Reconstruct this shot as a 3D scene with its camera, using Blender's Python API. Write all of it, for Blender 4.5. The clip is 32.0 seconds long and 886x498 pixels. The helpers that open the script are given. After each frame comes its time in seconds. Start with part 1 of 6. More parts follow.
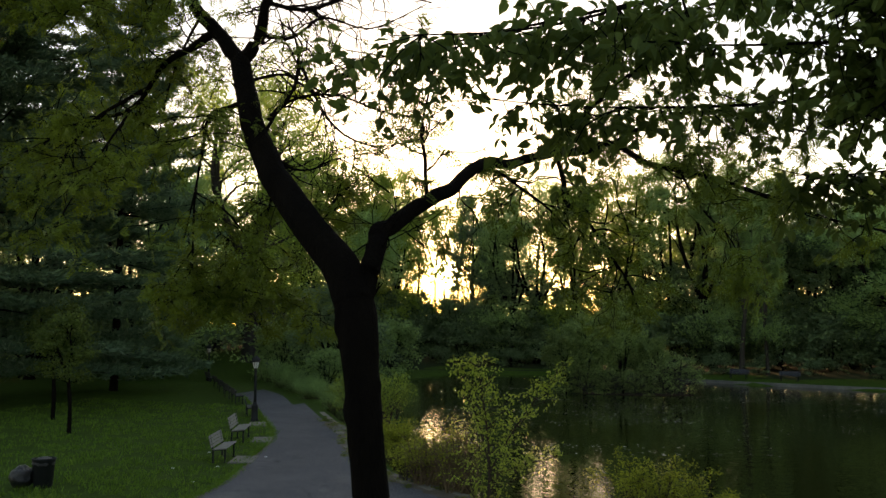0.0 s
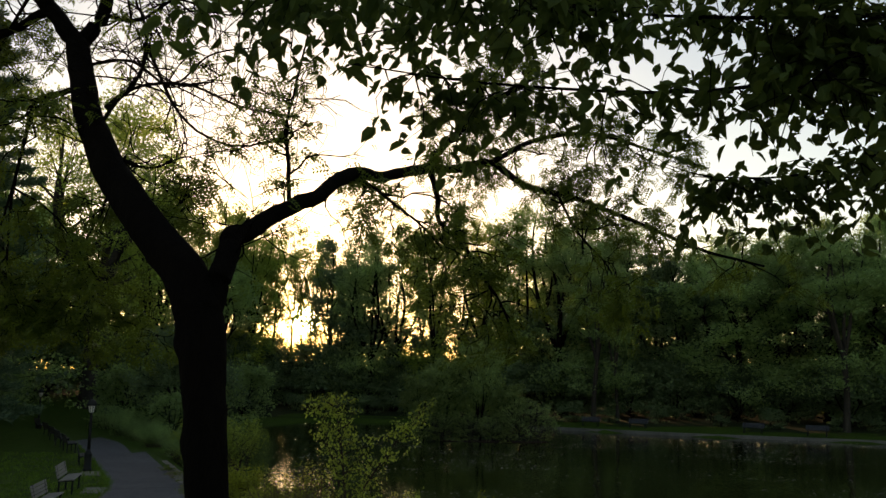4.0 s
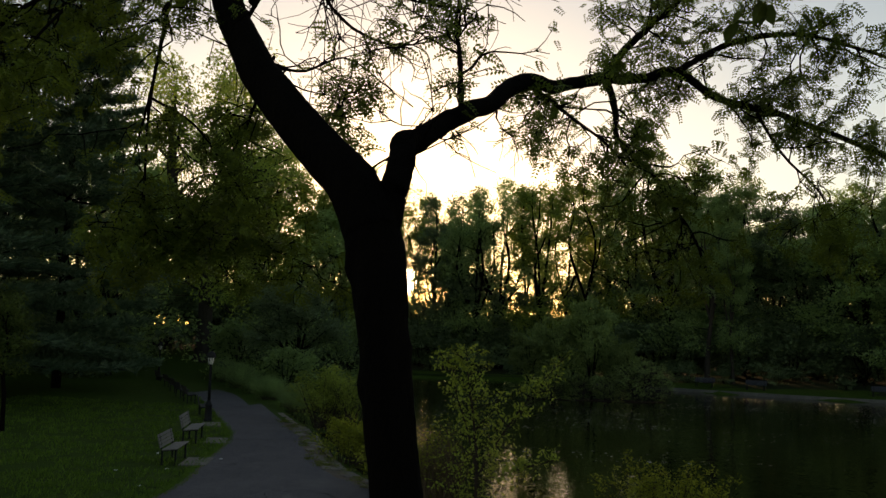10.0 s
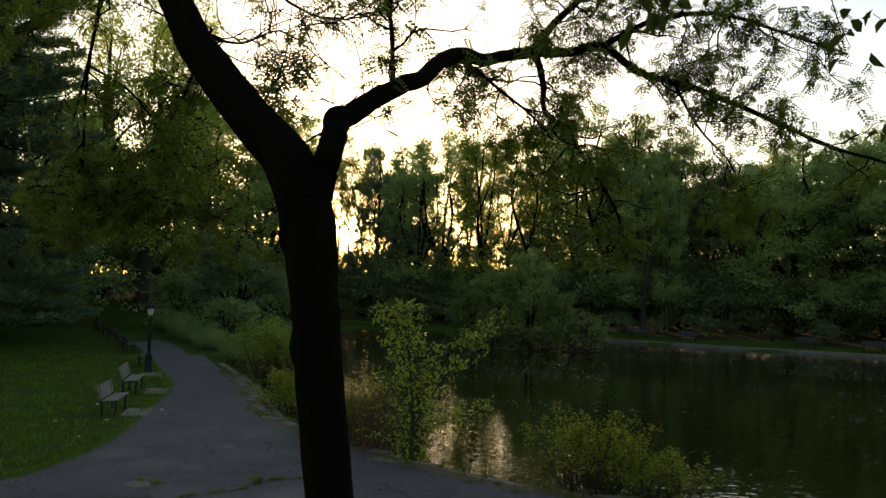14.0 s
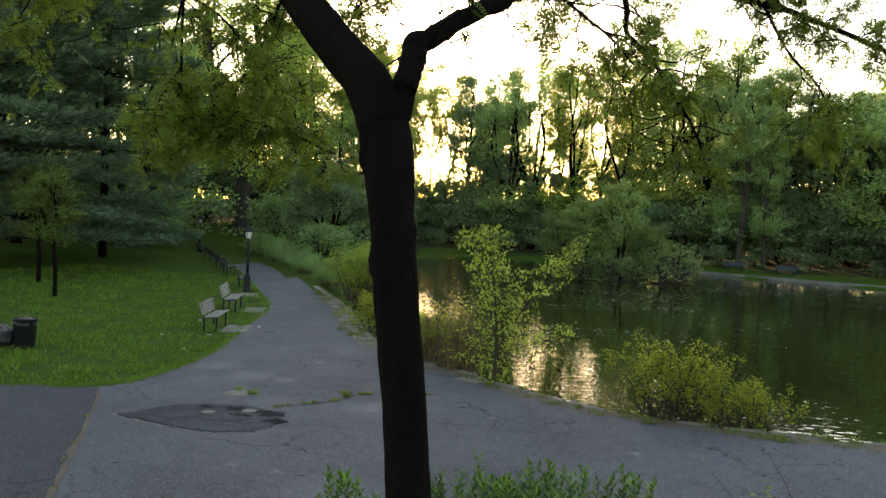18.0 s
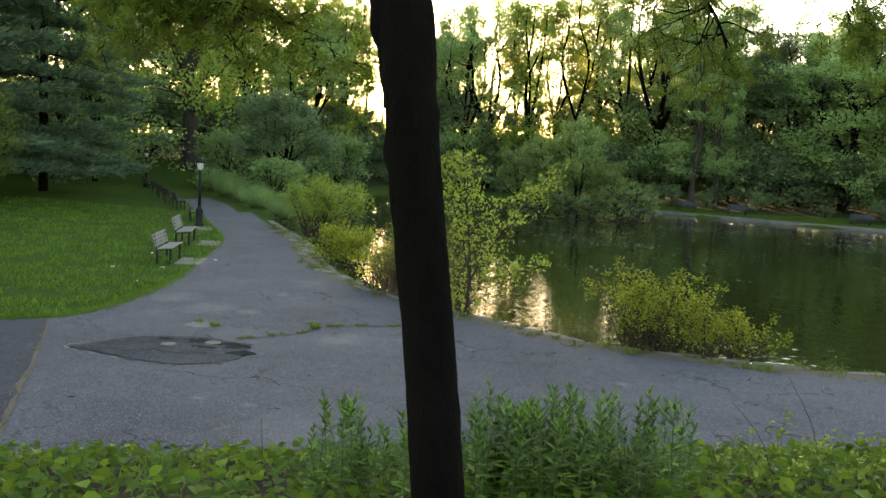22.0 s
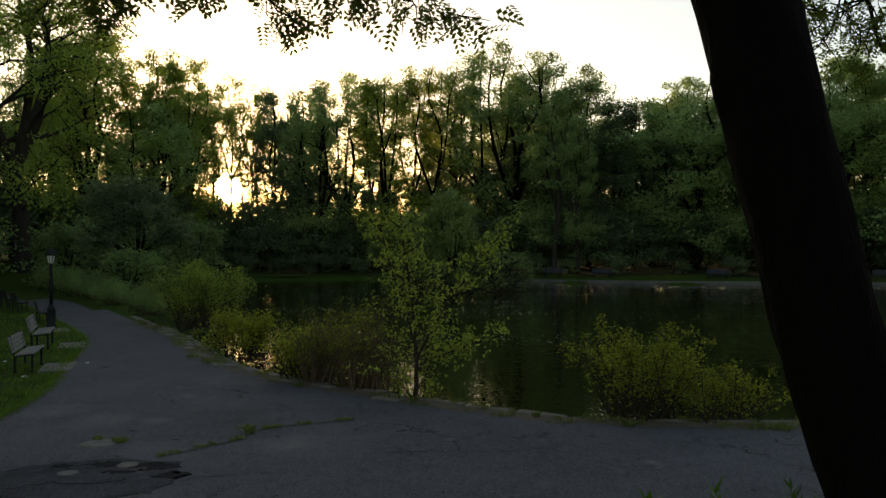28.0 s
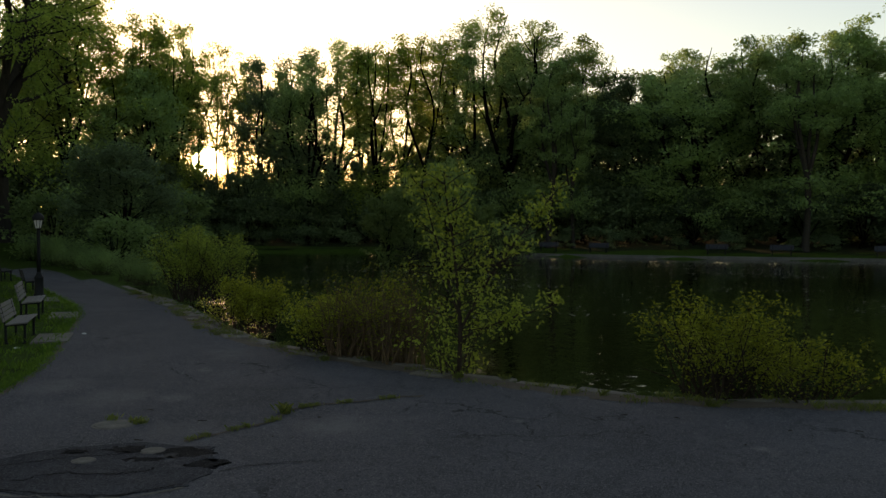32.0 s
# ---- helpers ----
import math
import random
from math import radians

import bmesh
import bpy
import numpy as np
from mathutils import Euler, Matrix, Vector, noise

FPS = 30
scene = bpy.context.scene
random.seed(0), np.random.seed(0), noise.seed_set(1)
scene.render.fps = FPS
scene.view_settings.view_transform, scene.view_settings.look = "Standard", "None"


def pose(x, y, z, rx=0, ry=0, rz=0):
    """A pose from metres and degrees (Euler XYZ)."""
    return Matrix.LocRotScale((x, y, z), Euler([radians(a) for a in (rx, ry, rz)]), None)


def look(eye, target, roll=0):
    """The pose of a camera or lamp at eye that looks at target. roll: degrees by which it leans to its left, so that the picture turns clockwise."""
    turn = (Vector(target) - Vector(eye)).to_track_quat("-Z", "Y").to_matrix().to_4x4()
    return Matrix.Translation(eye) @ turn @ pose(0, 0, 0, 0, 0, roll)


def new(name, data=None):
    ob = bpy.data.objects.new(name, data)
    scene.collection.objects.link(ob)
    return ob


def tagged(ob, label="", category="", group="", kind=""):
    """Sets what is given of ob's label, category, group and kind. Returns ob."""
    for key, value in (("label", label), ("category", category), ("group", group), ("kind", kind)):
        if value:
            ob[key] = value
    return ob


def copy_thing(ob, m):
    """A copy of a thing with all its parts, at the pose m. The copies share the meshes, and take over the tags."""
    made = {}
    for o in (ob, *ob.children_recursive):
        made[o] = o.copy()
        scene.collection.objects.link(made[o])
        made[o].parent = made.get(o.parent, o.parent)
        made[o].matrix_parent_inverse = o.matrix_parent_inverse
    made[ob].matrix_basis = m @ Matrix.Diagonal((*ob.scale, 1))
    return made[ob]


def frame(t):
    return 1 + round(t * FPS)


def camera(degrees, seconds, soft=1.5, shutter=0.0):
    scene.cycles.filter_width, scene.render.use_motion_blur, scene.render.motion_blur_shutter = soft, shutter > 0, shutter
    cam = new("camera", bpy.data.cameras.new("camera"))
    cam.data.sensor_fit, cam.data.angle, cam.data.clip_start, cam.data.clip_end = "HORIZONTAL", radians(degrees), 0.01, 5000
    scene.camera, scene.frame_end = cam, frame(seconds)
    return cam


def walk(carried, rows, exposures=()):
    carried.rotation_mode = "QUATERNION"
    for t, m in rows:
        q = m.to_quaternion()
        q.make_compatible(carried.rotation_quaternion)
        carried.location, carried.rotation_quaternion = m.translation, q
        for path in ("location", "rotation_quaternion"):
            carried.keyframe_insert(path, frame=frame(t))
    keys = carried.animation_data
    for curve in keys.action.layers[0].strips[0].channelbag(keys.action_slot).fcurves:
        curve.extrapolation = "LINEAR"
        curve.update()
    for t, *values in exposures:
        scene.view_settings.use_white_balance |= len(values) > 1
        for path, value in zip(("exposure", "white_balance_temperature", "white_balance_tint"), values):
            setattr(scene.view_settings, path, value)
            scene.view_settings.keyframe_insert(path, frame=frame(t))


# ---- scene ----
cam = camera(54.8, 32.0)
PATH = [
    (0, (6.842, 2.692, 4.759), (6.387, 4.63, 4.95), 0.4),
    (0.5, (6.812, 2.774, 4.705), (6.409, 4.723, 4.905), 0.1),
    (1, (6.844, 2.958, 4.64), (6.438, 4.907, 4.838), 0.6),
    (1.5, (6.753, 3.098, 4.584), (6.353, 5.042, 4.835), 1.1),
    (2, (6.689, 3.222, 4.571), (6.301, 5.163, 4.861), 1.3),
    (2.5, (6.742, 3.359, 4.536), (6.35, 5.296, 4.844), 1.7),
    (3, (6.715, 3.489, 4.546), (6.373, 5.436, 4.851), 1.4),
    (3.5, (6.581, 3.648, 4.55), (6.461, 5.62, 4.86), 0.8),
    (4, (6.57, 3.71, 4.492), (6.439, 5.682, 4.798), 0.9),
    (4.5, (6.607, 3.808, 4.486), (6.42, 5.778, 4.778), 0.2),
    (6.5, (6.188, 4.259, 4.365), (5.978, 6.225, 4.666), -0.5),
    (7, (6.003, 4.324, 4.317), (5.845, 6.299, 4.592), -1.6),
    (7.5, (5.858, 4.526, 4.36), (5.782, 6.501, 4.671), -2.5),
    (8, (5.725, 4.701, 4.329), (5.577, 6.669, 4.649), -0.5),
    (8.5, (5.611, 4.757, 4.325), (5.377, 6.718, 4.644), 0.2),
    (9, (5.541, 4.846, 4.314), (5.313, 6.822, 4.521), -0.2),
    (9.5, (5.513, 4.947, 4.272), (5.286, 6.924, 4.475), 0.7),
    (10, (5.526, 5.111, 4.272), (5.169, 7.068, 4.481), 1.5),
    (10.5, (5.458, 5.1, 4.265), (5.104, 7.056, 4.488), 0.8),
    (11, (5.381, 5.141, 4.257), (5.045, 7.098, 4.498), 0.4),
    (11.5, (5.433, 5.165, 4.236), (5.109, 7.124, 4.473), 0.9),
    (12, (5.502, 5.157, 4.235), (5.287, 7.132, 4.459), 0.9),
    (12.5, (5.485, 5.141, 4.264), (5.288, 7.118, 4.496), 1.0),
    (13, (5.601, 4.998, 4.298), (5.409, 6.974, 4.54), 1.4),
    (13.5, (5.732, 4.789, 4.366), (5.546, 6.769, 4.578), 1.6),
    (14, (5.733, 4.651, 4.411), (5.507, 6.636, 4.507), 1.8),
    (14.5, (5.831, 4.599, 4.402), (5.32, 6.532, 4.45), 2.2),
    (16.5, (5.948, 4.433, 4.349), (5.466, 6.372, 4.261), 1.0),
    (17, (5.941, 4.403, 4.344), (5.467, 6.344, 4.265), 1.5),
    (17.5, (5.941, 4.41, 4.324), (5.5, 6.359, 4.244), 1.7),
    (18, (5.942, 4.367, 4.33), (5.511, 6.319, 4.253), 2.7),
    (18.5, (5.926, 4.408, 4.324), (5.56, 6.372, 4.247), 3.1),
    (19, (5.877, 4.395, 4.319), (5.605, 6.374, 4.238), 3.3),
    (19.5, (5.82, 4.449, 4.273), (5.554, 6.429, 4.176), 5.0),
    (20, (5.796, 4.678, 4.227), (5.528, 6.657, 4.114), 5.5),
    (20.5, (5.646, 4.855, 4.159), (5.382, 6.834, 4.04), 2.2),
    (21, (5.535, 4.988, 4.087), (5.267, 6.966, 3.955), 0.4),
    (21.5, (5.458, 5.141, 4.032), (5.159, 7.114, 3.904), 2.6),
    (22, (5.207, 5.249, 3.892), (4.901, 7.215, 3.684), 3.2),
    (22.5, (5.035, 5.316, 3.878), (4.549, 7.249, 3.705), 1.4),
    (23, (4.87, 5.526, 3.828), (4.367, 7.459, 3.723), 2.0),
    (23.5, (4.652, 5.738, 3.802), (4.246, 7.694, 3.708), -0.2),
    (24, (4.496, 5.952, 3.746), (4.145, 7.921, 3.728), -0.5),
    (24.5, (4.302, 6.182, 3.686), (3.946, 8.149, 3.639), 1.9),
    (25, (3.966, 6.376, 3.704), (3.775, 8.363, 3.825), 2.0),
    (25.5, (3.798, 6.752, 3.552), (3.79, 8.743, 3.747), 0.5),
    (27.5, (2.994, 7.706, 3.355), (3.093, 9.701, 3.442), -0.2),
    (28, (2.768, 7.898, 3.317), (2.814, 9.898, 3.312), -0.4),
    (28.5, (2.677, 8.176, 3.259), (2.658, 10.175, 3.271), 0.7),
    (29, (2.536, 8.343, 3.254), (2.538, 10.342, 3.18), 1.5),
    (29.5, (2.313, 8.599, 3.19), (2.323, 10.583, 2.939), 1.7),
    (30, (2.237, 8.952, 3.167), (2.229, 10.948, 3.033), 0.3),
    (30.5, (2.039, 9.112, 3.147), (2.066, 11.111, 3.106), 0.3),
    (31, (1.864, 9.331, 3.068), (1.911, 11.33, 3.032), 0.9),
    (31.5, (1.679, 9.806, 2.971), (1.713, 11.806, 2.931), 1.0),
    (32, (1.494, 9.85, 2.996), (1.585, 11.847, 2.934), 0.1),
]
EXPOSURES = [(0, 1.7, 9100, 20), (3, 1.05, 9100, 20), (7, 0.75, 9100, 20), (9, 0.55, 9100, 20), (12, 0.5, 9100, 20), (13, 0.65, 9100, 20), (14, 1.2, 9100, 20), (14.5, 1.7, 9100, 20), (16.5, 2.2, 9100, 20), (17, 2.4, 9100, 20), (18, 2.85, 9100, 20), (19, 2.9, 9100, 20), (21, 3.2, 9100, 20), (23, 3.1, 9100, 20), (24, 2.5, 9100, 20), (25, 1.9, 9100, 20), (25.5, 1.4, 9100, 20), (27.5, 0.9, 9100, 20), (28.5, 0.95, 9100, 20), (29, 1.2, 9100, 20), (29.5, 2.25, 9100, 20), (30, 2.95, 9100, 20), (30.5, 2.35, 9100, 20), (31, 1.5, 9100, 20), (32, 0.8, 9100, 20)]
walk(cam, [(t, look(eye, target, roll)) for t, eye, target, roll in PATH], EXPOSURES)

# ---- world ----
SUN_DIR = Vector((-0.222, 0.972, 0.068)).normalized()
SUN_ELEV = math.asin(SUN_DIR.z)
world = bpy.data.worlds.new("evening_sky")
scene.world = world
world.use_nodes = True
wn, wl = world.node_tree.nodes, world.node_tree.links
wn.clear()
w_out, w_bg, w_sky = wn.new("ShaderNodeOutputWorld"), wn.new("ShaderNodeBackground"), wn.new("ShaderNodeTexSky")
w_sky.sky_type, w_sky.sun_disc = "NISHITA", False
w_sky.sun_elevation, w_sky.sun_rotation = radians(7.0), math.atan2(SUN_DIR.x, SUN_DIR.y)
w_sky.altitude, w_sky.air_density, w_sky.dust_density, w_sky.ozone_density = 20.0, 1.0, 0.5, 1.6
w_bg.inputs["Strength"].default_value = 0.15
wl.new(w_sky.outputs["Color"], w_bg.inputs["Color"])
wl.new(w_bg.outputs["Background"], w_out.inputs["Surface"])

sun_data = bpy.data.lights.new("sun", "SUN")
sun_data.energy, sun_data.angle, sun_data.color = 2.2, radians(0.55), (1.0, 0.72, 0.42)
sun = new("sun", sun_data)
LAMP_DIR = Vector((-0.222, 0.972, 0.075))
sun.matrix_world = look(LAMP_DIR * 200, (0, 0, 0))

# ---- materials ----


def material(name):
    m = bpy.data.materials.new(name)
    m.use_nodes = True
    nt = m.node_tree
    return m, nt, nt.nodes["Principled BSDF"]


def node(nt, kind, **values):
    n = nt.nodes.new(kind)
    for k, v in values.items():
        n.inputs[k].default_value = v
    return n


def coords(nt, scale=(1, 1, 1)):
    tc = nt.nodes.new("ShaderNodeTexCoord")
    mp = node(nt, "ShaderNodeMapping", Scale=scale)
    nt.links.new(tc.outputs["Object"], mp.inputs["Vector"])
    return mp.outputs["Vector"]


def noise_fac(nt, vec, scale, detail=6.0, rough=0.6):
    n = node(nt, "ShaderNodeTexNoise", Scale=scale, Detail=detail, Roughness=rough)
    nt.links.new(vec, n.inputs["Vector"])
    return n.outputs["Fac"]


def ramp(nt, fac, stops):
    r = nt.nodes.new("ShaderNodeValToRGB")
    el = r.color_ramp.elements
    while len(el) < len(stops):
        el.new(0.5)
    for e, (p, c) in zip(el, stops):
        e.position, e.color = p, (*c, 1)
    nt.links.new(fac, r.inputs["Fac"])
    return r.outputs["Color"]


def mixed(nt, fac, a, b, mode="MIX"):
    m = nt.nodes.new("ShaderNodeMix")
    m.data_type, m.blend_type = "RGBA", mode
    for sock, v in ((m.inputs[0], fac), (m.inputs[6], a), (m.inputs[7], b)):
        if isinstance(v, bpy.types.NodeSocket):
            nt.links.new(v, sock)
        else:
            sock.default_value = v if isinstance(v, float) else (*v, 1)
    return m.outputs[2]


def bump(nt, bsdf, height, strength, distance):
    b = node(nt, "ShaderNodeBump", Strength=strength, Distance=distance)
    nt.links.new(height, b.inputs["Height"])
    nt.links.new(b.outputs["Normal"], bsdf.inputs["Normal"])


def surface(name, dark, light, scale, rough=0.8, metal=0.0, bump_s=0.4, bump_d=0.01, fine=12.0, stretch=(1, 1, 1)):
    """A plain worn surface: large and fine variation of colour, with fine relief."""
    m, nt, b = material(name)
    v = coords(nt, stretch)
    big, small = noise_fac(nt, v, scale), noise_fac(nt, v, scale * fine, 4.0)
    c = mixed(nt, 0.45, ramp(nt, big, [(0.3, dark), (0.7, light)]), ramp(nt, small, [(0.3, dark), (0.7, light)]))
    nt.links.new(c, b.inputs["Base Color"])
    b.inputs["Roughness"].default_value, b.inputs["Metallic"].default_value = rough, metal
    b.inputs["Specular IOR Level"].default_value = 0.05 if rough > 0.88 else 0.2 if rough > 0.6 else 0.5
    bump(nt, b, small, bump_s, bump_d)
    return m


def leaf_material(name, dark, light, glow, through_part=0.5, rough=0.6, lumps=0.5, blend=0.58):
    """Thin leaves: each leaf has its own tone, and part of the light passes through."""
    dark, light, glow = (tuple(q * k for q, k in zip(c, (1.04, 1.08, 1.75))) for c in (dark, light, glow))
    m, nt, b = material(name)
    geo = nt.nodes.new("ShaderNodeNewGeometry")
    info = nt.nodes.new("ShaderNodeObjectInfo")
    big = noise_fac(nt, coords(nt), lumps, 3.0)
    c = ramp(nt, geo.outputs["Random Per Island"], [(0.0, dark), (0.75, light), (1.0, glow)])
    c = mixed(nt, blend, c, ramp(nt, big, [(0.40, dark), (0.60, light)]))
    h = node(nt, "ShaderNodeHueSaturation", Saturation=1.0)
    mr = node(nt, "ShaderNodeMapRange", **{"To Min": 0.68, "To Max": 1.36})
    nt.links.new(info.outputs["Random"], mr.inputs["Value"])
    nt.links.new(mr.outputs["Result"], h.inputs["Value"])
    nt.links.new(c, h.inputs["Color"])
    nt.links.new(h.outputs["Color"], b.inputs["Base Color"])
    b.inputs["Roughness"].default_value, b.inputs["Specular IOR Level"].default_value = rough, 0.18
    tr = nt.nodes.new("ShaderNodeBsdfTranslucent")
    tc = mixed(nt, 0.5, h.outputs["Color"], glow)
    nt.links.new(tc, tr.inputs["Color"])
    mx = node(nt, "ShaderNodeMixShader", Fac=through_part)
    nt.links.new(b.outputs["BSDF"], mx.inputs[1])
    nt.links.new(tr.outputs["BSDF"], mx.inputs[2])
    nt.links.new(mx.outputs["Shader"], nt.nodes["Material Output"].inputs["Surface"])
    return m


def asphalt_material(name, dark, light, chip=(0.145, 0.145, 0.15), worn=(), gloss=0.12):
    m, nt, b = material(name)
    v = coords(nt)
    big, mid, grain = noise_fac(nt, v, 0.35), noise_fac(nt, v, 2.2, 8.0, 0.7), noise_fac(nt, v, 55.0, 3.0)
    c = ramp(nt, big, [(0.3, dark), (0.7, light)])
    c = mixed(nt, 0.35, c, ramp(nt, mid, [(0.35, dark), (0.65, light)]))
    c = mixed(nt, ramp(nt, grain, [(0.52, (0, 0, 0)), (0.66, (1, 1, 1))]), c, chip)
    c = mixed(nt, ramp(nt, noise_fac(nt, v, 30.0, 4.0), [(0.32, (0.8, 0.8, 0.8)), (0.46, (0, 0, 0))]), c, tuple(0.45 * q for q in dark))
    pits = noise_fac(nt, v, 16.0, 5.0, 0.75)
    c = mixed(nt, ramp(nt, pits, [(0.58, (0, 0, 0)), (0.72, (0.75, 0.75, 0.75))]), c, chip)
    c = mixed(nt, ramp(nt, pits, [(0.30, (0.7, 0.7, 0.7)), (0.42, (0, 0, 0))]), c, tuple(0.35 * q for q in dark))
    bend = nt.nodes.new("ShaderNodeVectorMath")
    wob = node(nt, "ShaderNodeTexNoise", Scale=1.4, Detail=5.0)
    nt.links.new(v, wob.inputs["Vector"])
    nt.links.new(wob.outputs["Color"], bend.inputs[0])
    nt.links.new(v, bend.inputs[1])
    net = node(nt, "ShaderNodeTexVoronoi", Scale=0.55)
    net.feature = "DISTANCE_TO_EDGE"
    nt.links.new(bend.outputs["Vector"], net.inputs["Vector"])
    crack = ramp(nt, net.outputs["Distance"], [(0.004, (0.75, 0.75, 0.75)), (0.012, (0, 0, 0))])
    some = ramp(nt, noise_fac(nt, v, 0.25, 2.0), [(0.48, (0, 0, 0)), (0.60, (1, 1, 1))])
    c = mixed(nt, mixed(nt, 1.0, crack, some, "MULTIPLY"), c, (0.012, 0.011, 0.010))
    spots = ramp(nt, noise_fac(nt, v, 0.9, 3.0), [(0.66, (0, 0, 0)), (0.74, (0.5, 0.5, 0.5))])
    c = mixed(nt, spots, c, (0.2, 0.19, 0.18))
    # pale worn places with ragged rims
    for (wx, wy, reach, share) in worn:
        d = nt.nodes.new("ShaderNodeVectorMath")
        d.operation = "DISTANCE"
        mp = node(nt, "ShaderNodeMapping", Scale=(1, 0.8, 1))
        nt.links.new(v, mp.inputs["Vector"])
        nt.links.new(mp.outputs["Vector"], d.inputs[0])
        d.inputs[1].default_value = (wx, wy * 0.8, 0)
        edge = node(nt, "ShaderNodeMapRange", **{"From Min": reach * 0.25, "From Max": reach, "To Min": 0.62, "To Max": 0.0})
        nt.links.new(d.outputs["Value"], edge.inputs["Value"])
        prod = nt.nodes.new("ShaderNodeMath")
        prod.operation = "MULTIPLY"
        nt.links.new(edge.outputs["Result"], prod.inputs[0])
        nt.links.new(mid, prod.inputs[1])
        c = mixed(nt, ramp(nt, prod.outputs["Value"], [(0.06, (0, 0, 0)), (0.36, (share, share, share))]), c, (0.20, 0.19, 0.185))
    nt.links.new(c, b.inputs["Base Color"])
    b.inputs["Roughness"].default_value, b.inputs["Specular IOR Level"].default_value = 0.88, gloss
    bump(nt, b, grain, 0.6, 0.008)
    return m


WORN = [(-3.45, 24.6, 0.85, 0.39), (-2.4, 24.45, 0.4, 0.39), (0.5, 22.4, 0.8, 0.39), (-4.8, 25.6, 0.9, 0.33), (-2.4, 29.4, 1.0, 0.26), (-1.6, 22.0, 1.0, 0.26), (1.5, 16.3, 1.6, 0.20)]
M_ASPHALT = asphalt_material("asphalt", (0.043, 0.043, 0.048), (0.096, 0.096, 0.106), (0.19, 0.186, 0.182), worn=WORN)
M_ASPHALT_NEW = asphalt_material("newer_asphalt", (0.023, 0.024, 0.029), (0.046, 0.047, 0.053))
M_PATCH = asphalt_material("patch_asphalt", (0.014, 0.015, 0.017), (0.062, 0.064, 0.071), (0.12, 0.12, 0.122), gloss=0.08)
M_TAR = asphalt_material("broken_asphalt", (0.008, 0.008, 0.008), (0.028, 0.026, 0.026), (0.06, 0.058, 0.055), gloss=0.03)
M_LAWN = surface("lawn_soil", (0.010, 0.024, 0.004), (0.054, 0.104, 0.013), 2.6, 0.9, fine=9.0, bump_s=0.8, bump_d=0.03)
M_DIRT = surface("dirt", (0.07, 0.055, 0.04), (0.16, 0.13, 0.10), 1.2, 0.95, fine=20.0)
M_CONCRETE = surface("concrete", (0.10, 0.093, 0.078), (0.20, 0.185, 0.155), 1.5, 0.85, fine=25.0)
M_STONE = surface("kerb_stone", (0.06, 0.054, 0.042), (0.22, 0.195, 0.155), 1.8, 0.85, fine=14.0, bump_s=0.6, bump_d=0.02)
# near-black: the backlit look of the trunks is put into the base colour
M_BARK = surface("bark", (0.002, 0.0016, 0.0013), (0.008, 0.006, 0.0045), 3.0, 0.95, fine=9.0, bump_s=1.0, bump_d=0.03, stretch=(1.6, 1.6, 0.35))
M_BARK_GREY = surface("grey_bark", (0.018, 0.016, 0.014), (0.06, 0.053, 0.045), 2.0, 0.9, fine=9.0, bump_s=1.0, bump_d=0.05, stretch=(1.6, 1.6, 0.35))
M_STEM = surface("green_stem", (0.05, 0.07, 0.02), (0.12, 0.15, 0.05), 4.0, 0.7)
M_IRON = surface("black_iron", (0.005, 0.006, 0.006), (0.013, 0.014, 0.014), 5.0, 0.62, 0.0, bump_s=0.15)
M_CAST = surface("cast_iron_cover", (0.08, 0.07, 0.06), (0.17, 0.155, 0.135), 6.0, 0.7, 0.3)
M_SLAT = surface("weathered_slat", (0.11, 0.105, 0.095), (0.25, 0.24, 0.22), 2.0, 0.75, fine=10.0, stretch=(6, 6, 0.6))
# darker copy of the bench slats, with the light's angle put into the colour
M_SLAT_SHADED = surface("shaded_grey_slat", (0.034, 0.034, 0.035), (0.075, 0.075, 0.076), 2.0, 0.85, fine=10.0, stretch=(6, 6, 0.6))
M_SLAT_FAR = surface("dark_blue_slat", (0.020, 0.024, 0.030), (0.05, 0.056, 0.066), 2.0, 0.8, fine=10.0, stretch=(6, 6, 0.6))
M_COVER = surface("pale_cover", (0.07, 0.066, 0.056), (0.20, 0.185, 0.155), 4.0, 0.8, fine=9.0)
M_BAG = surface("black_plastic", (0.008, 0.008, 0.01), (0.02, 0.02, 0.024), 4.0, 0.3, bump_s=0.8, bump_d=0.03)
M_LITTER = surface("pale_litter", (0.45, 0.45, 0.44), (0.7, 0.7, 0.68), 9.0, 0.7)
M_STONE_OLD = surface("old_shore_stone", (0.06, 0.06, 0.056), (0.17, 0.167, 0.15), 0.8, 0.9, fine=14.0, bump_s=0.6, bump_d=0.02)
M_SPECK = surface("floating_pollen", (0.22, 0.22, 0.17), (0.48, 0.48, 0.40), 9.0, 0.8)
# brown twigs, lightened: sunlight on the stems is put into the colour
M_TWIG_SUNLIT = surface("sunlit_brown_twig", (0.08, 0.052, 0.030), (0.20, 0.135, 0.075), 6.0, 0.85)
M_TWIG = surface("dry_twig", (0.03, 0.022, 0.016), (0.08, 0.06, 0.045), 6.0, 0.9)

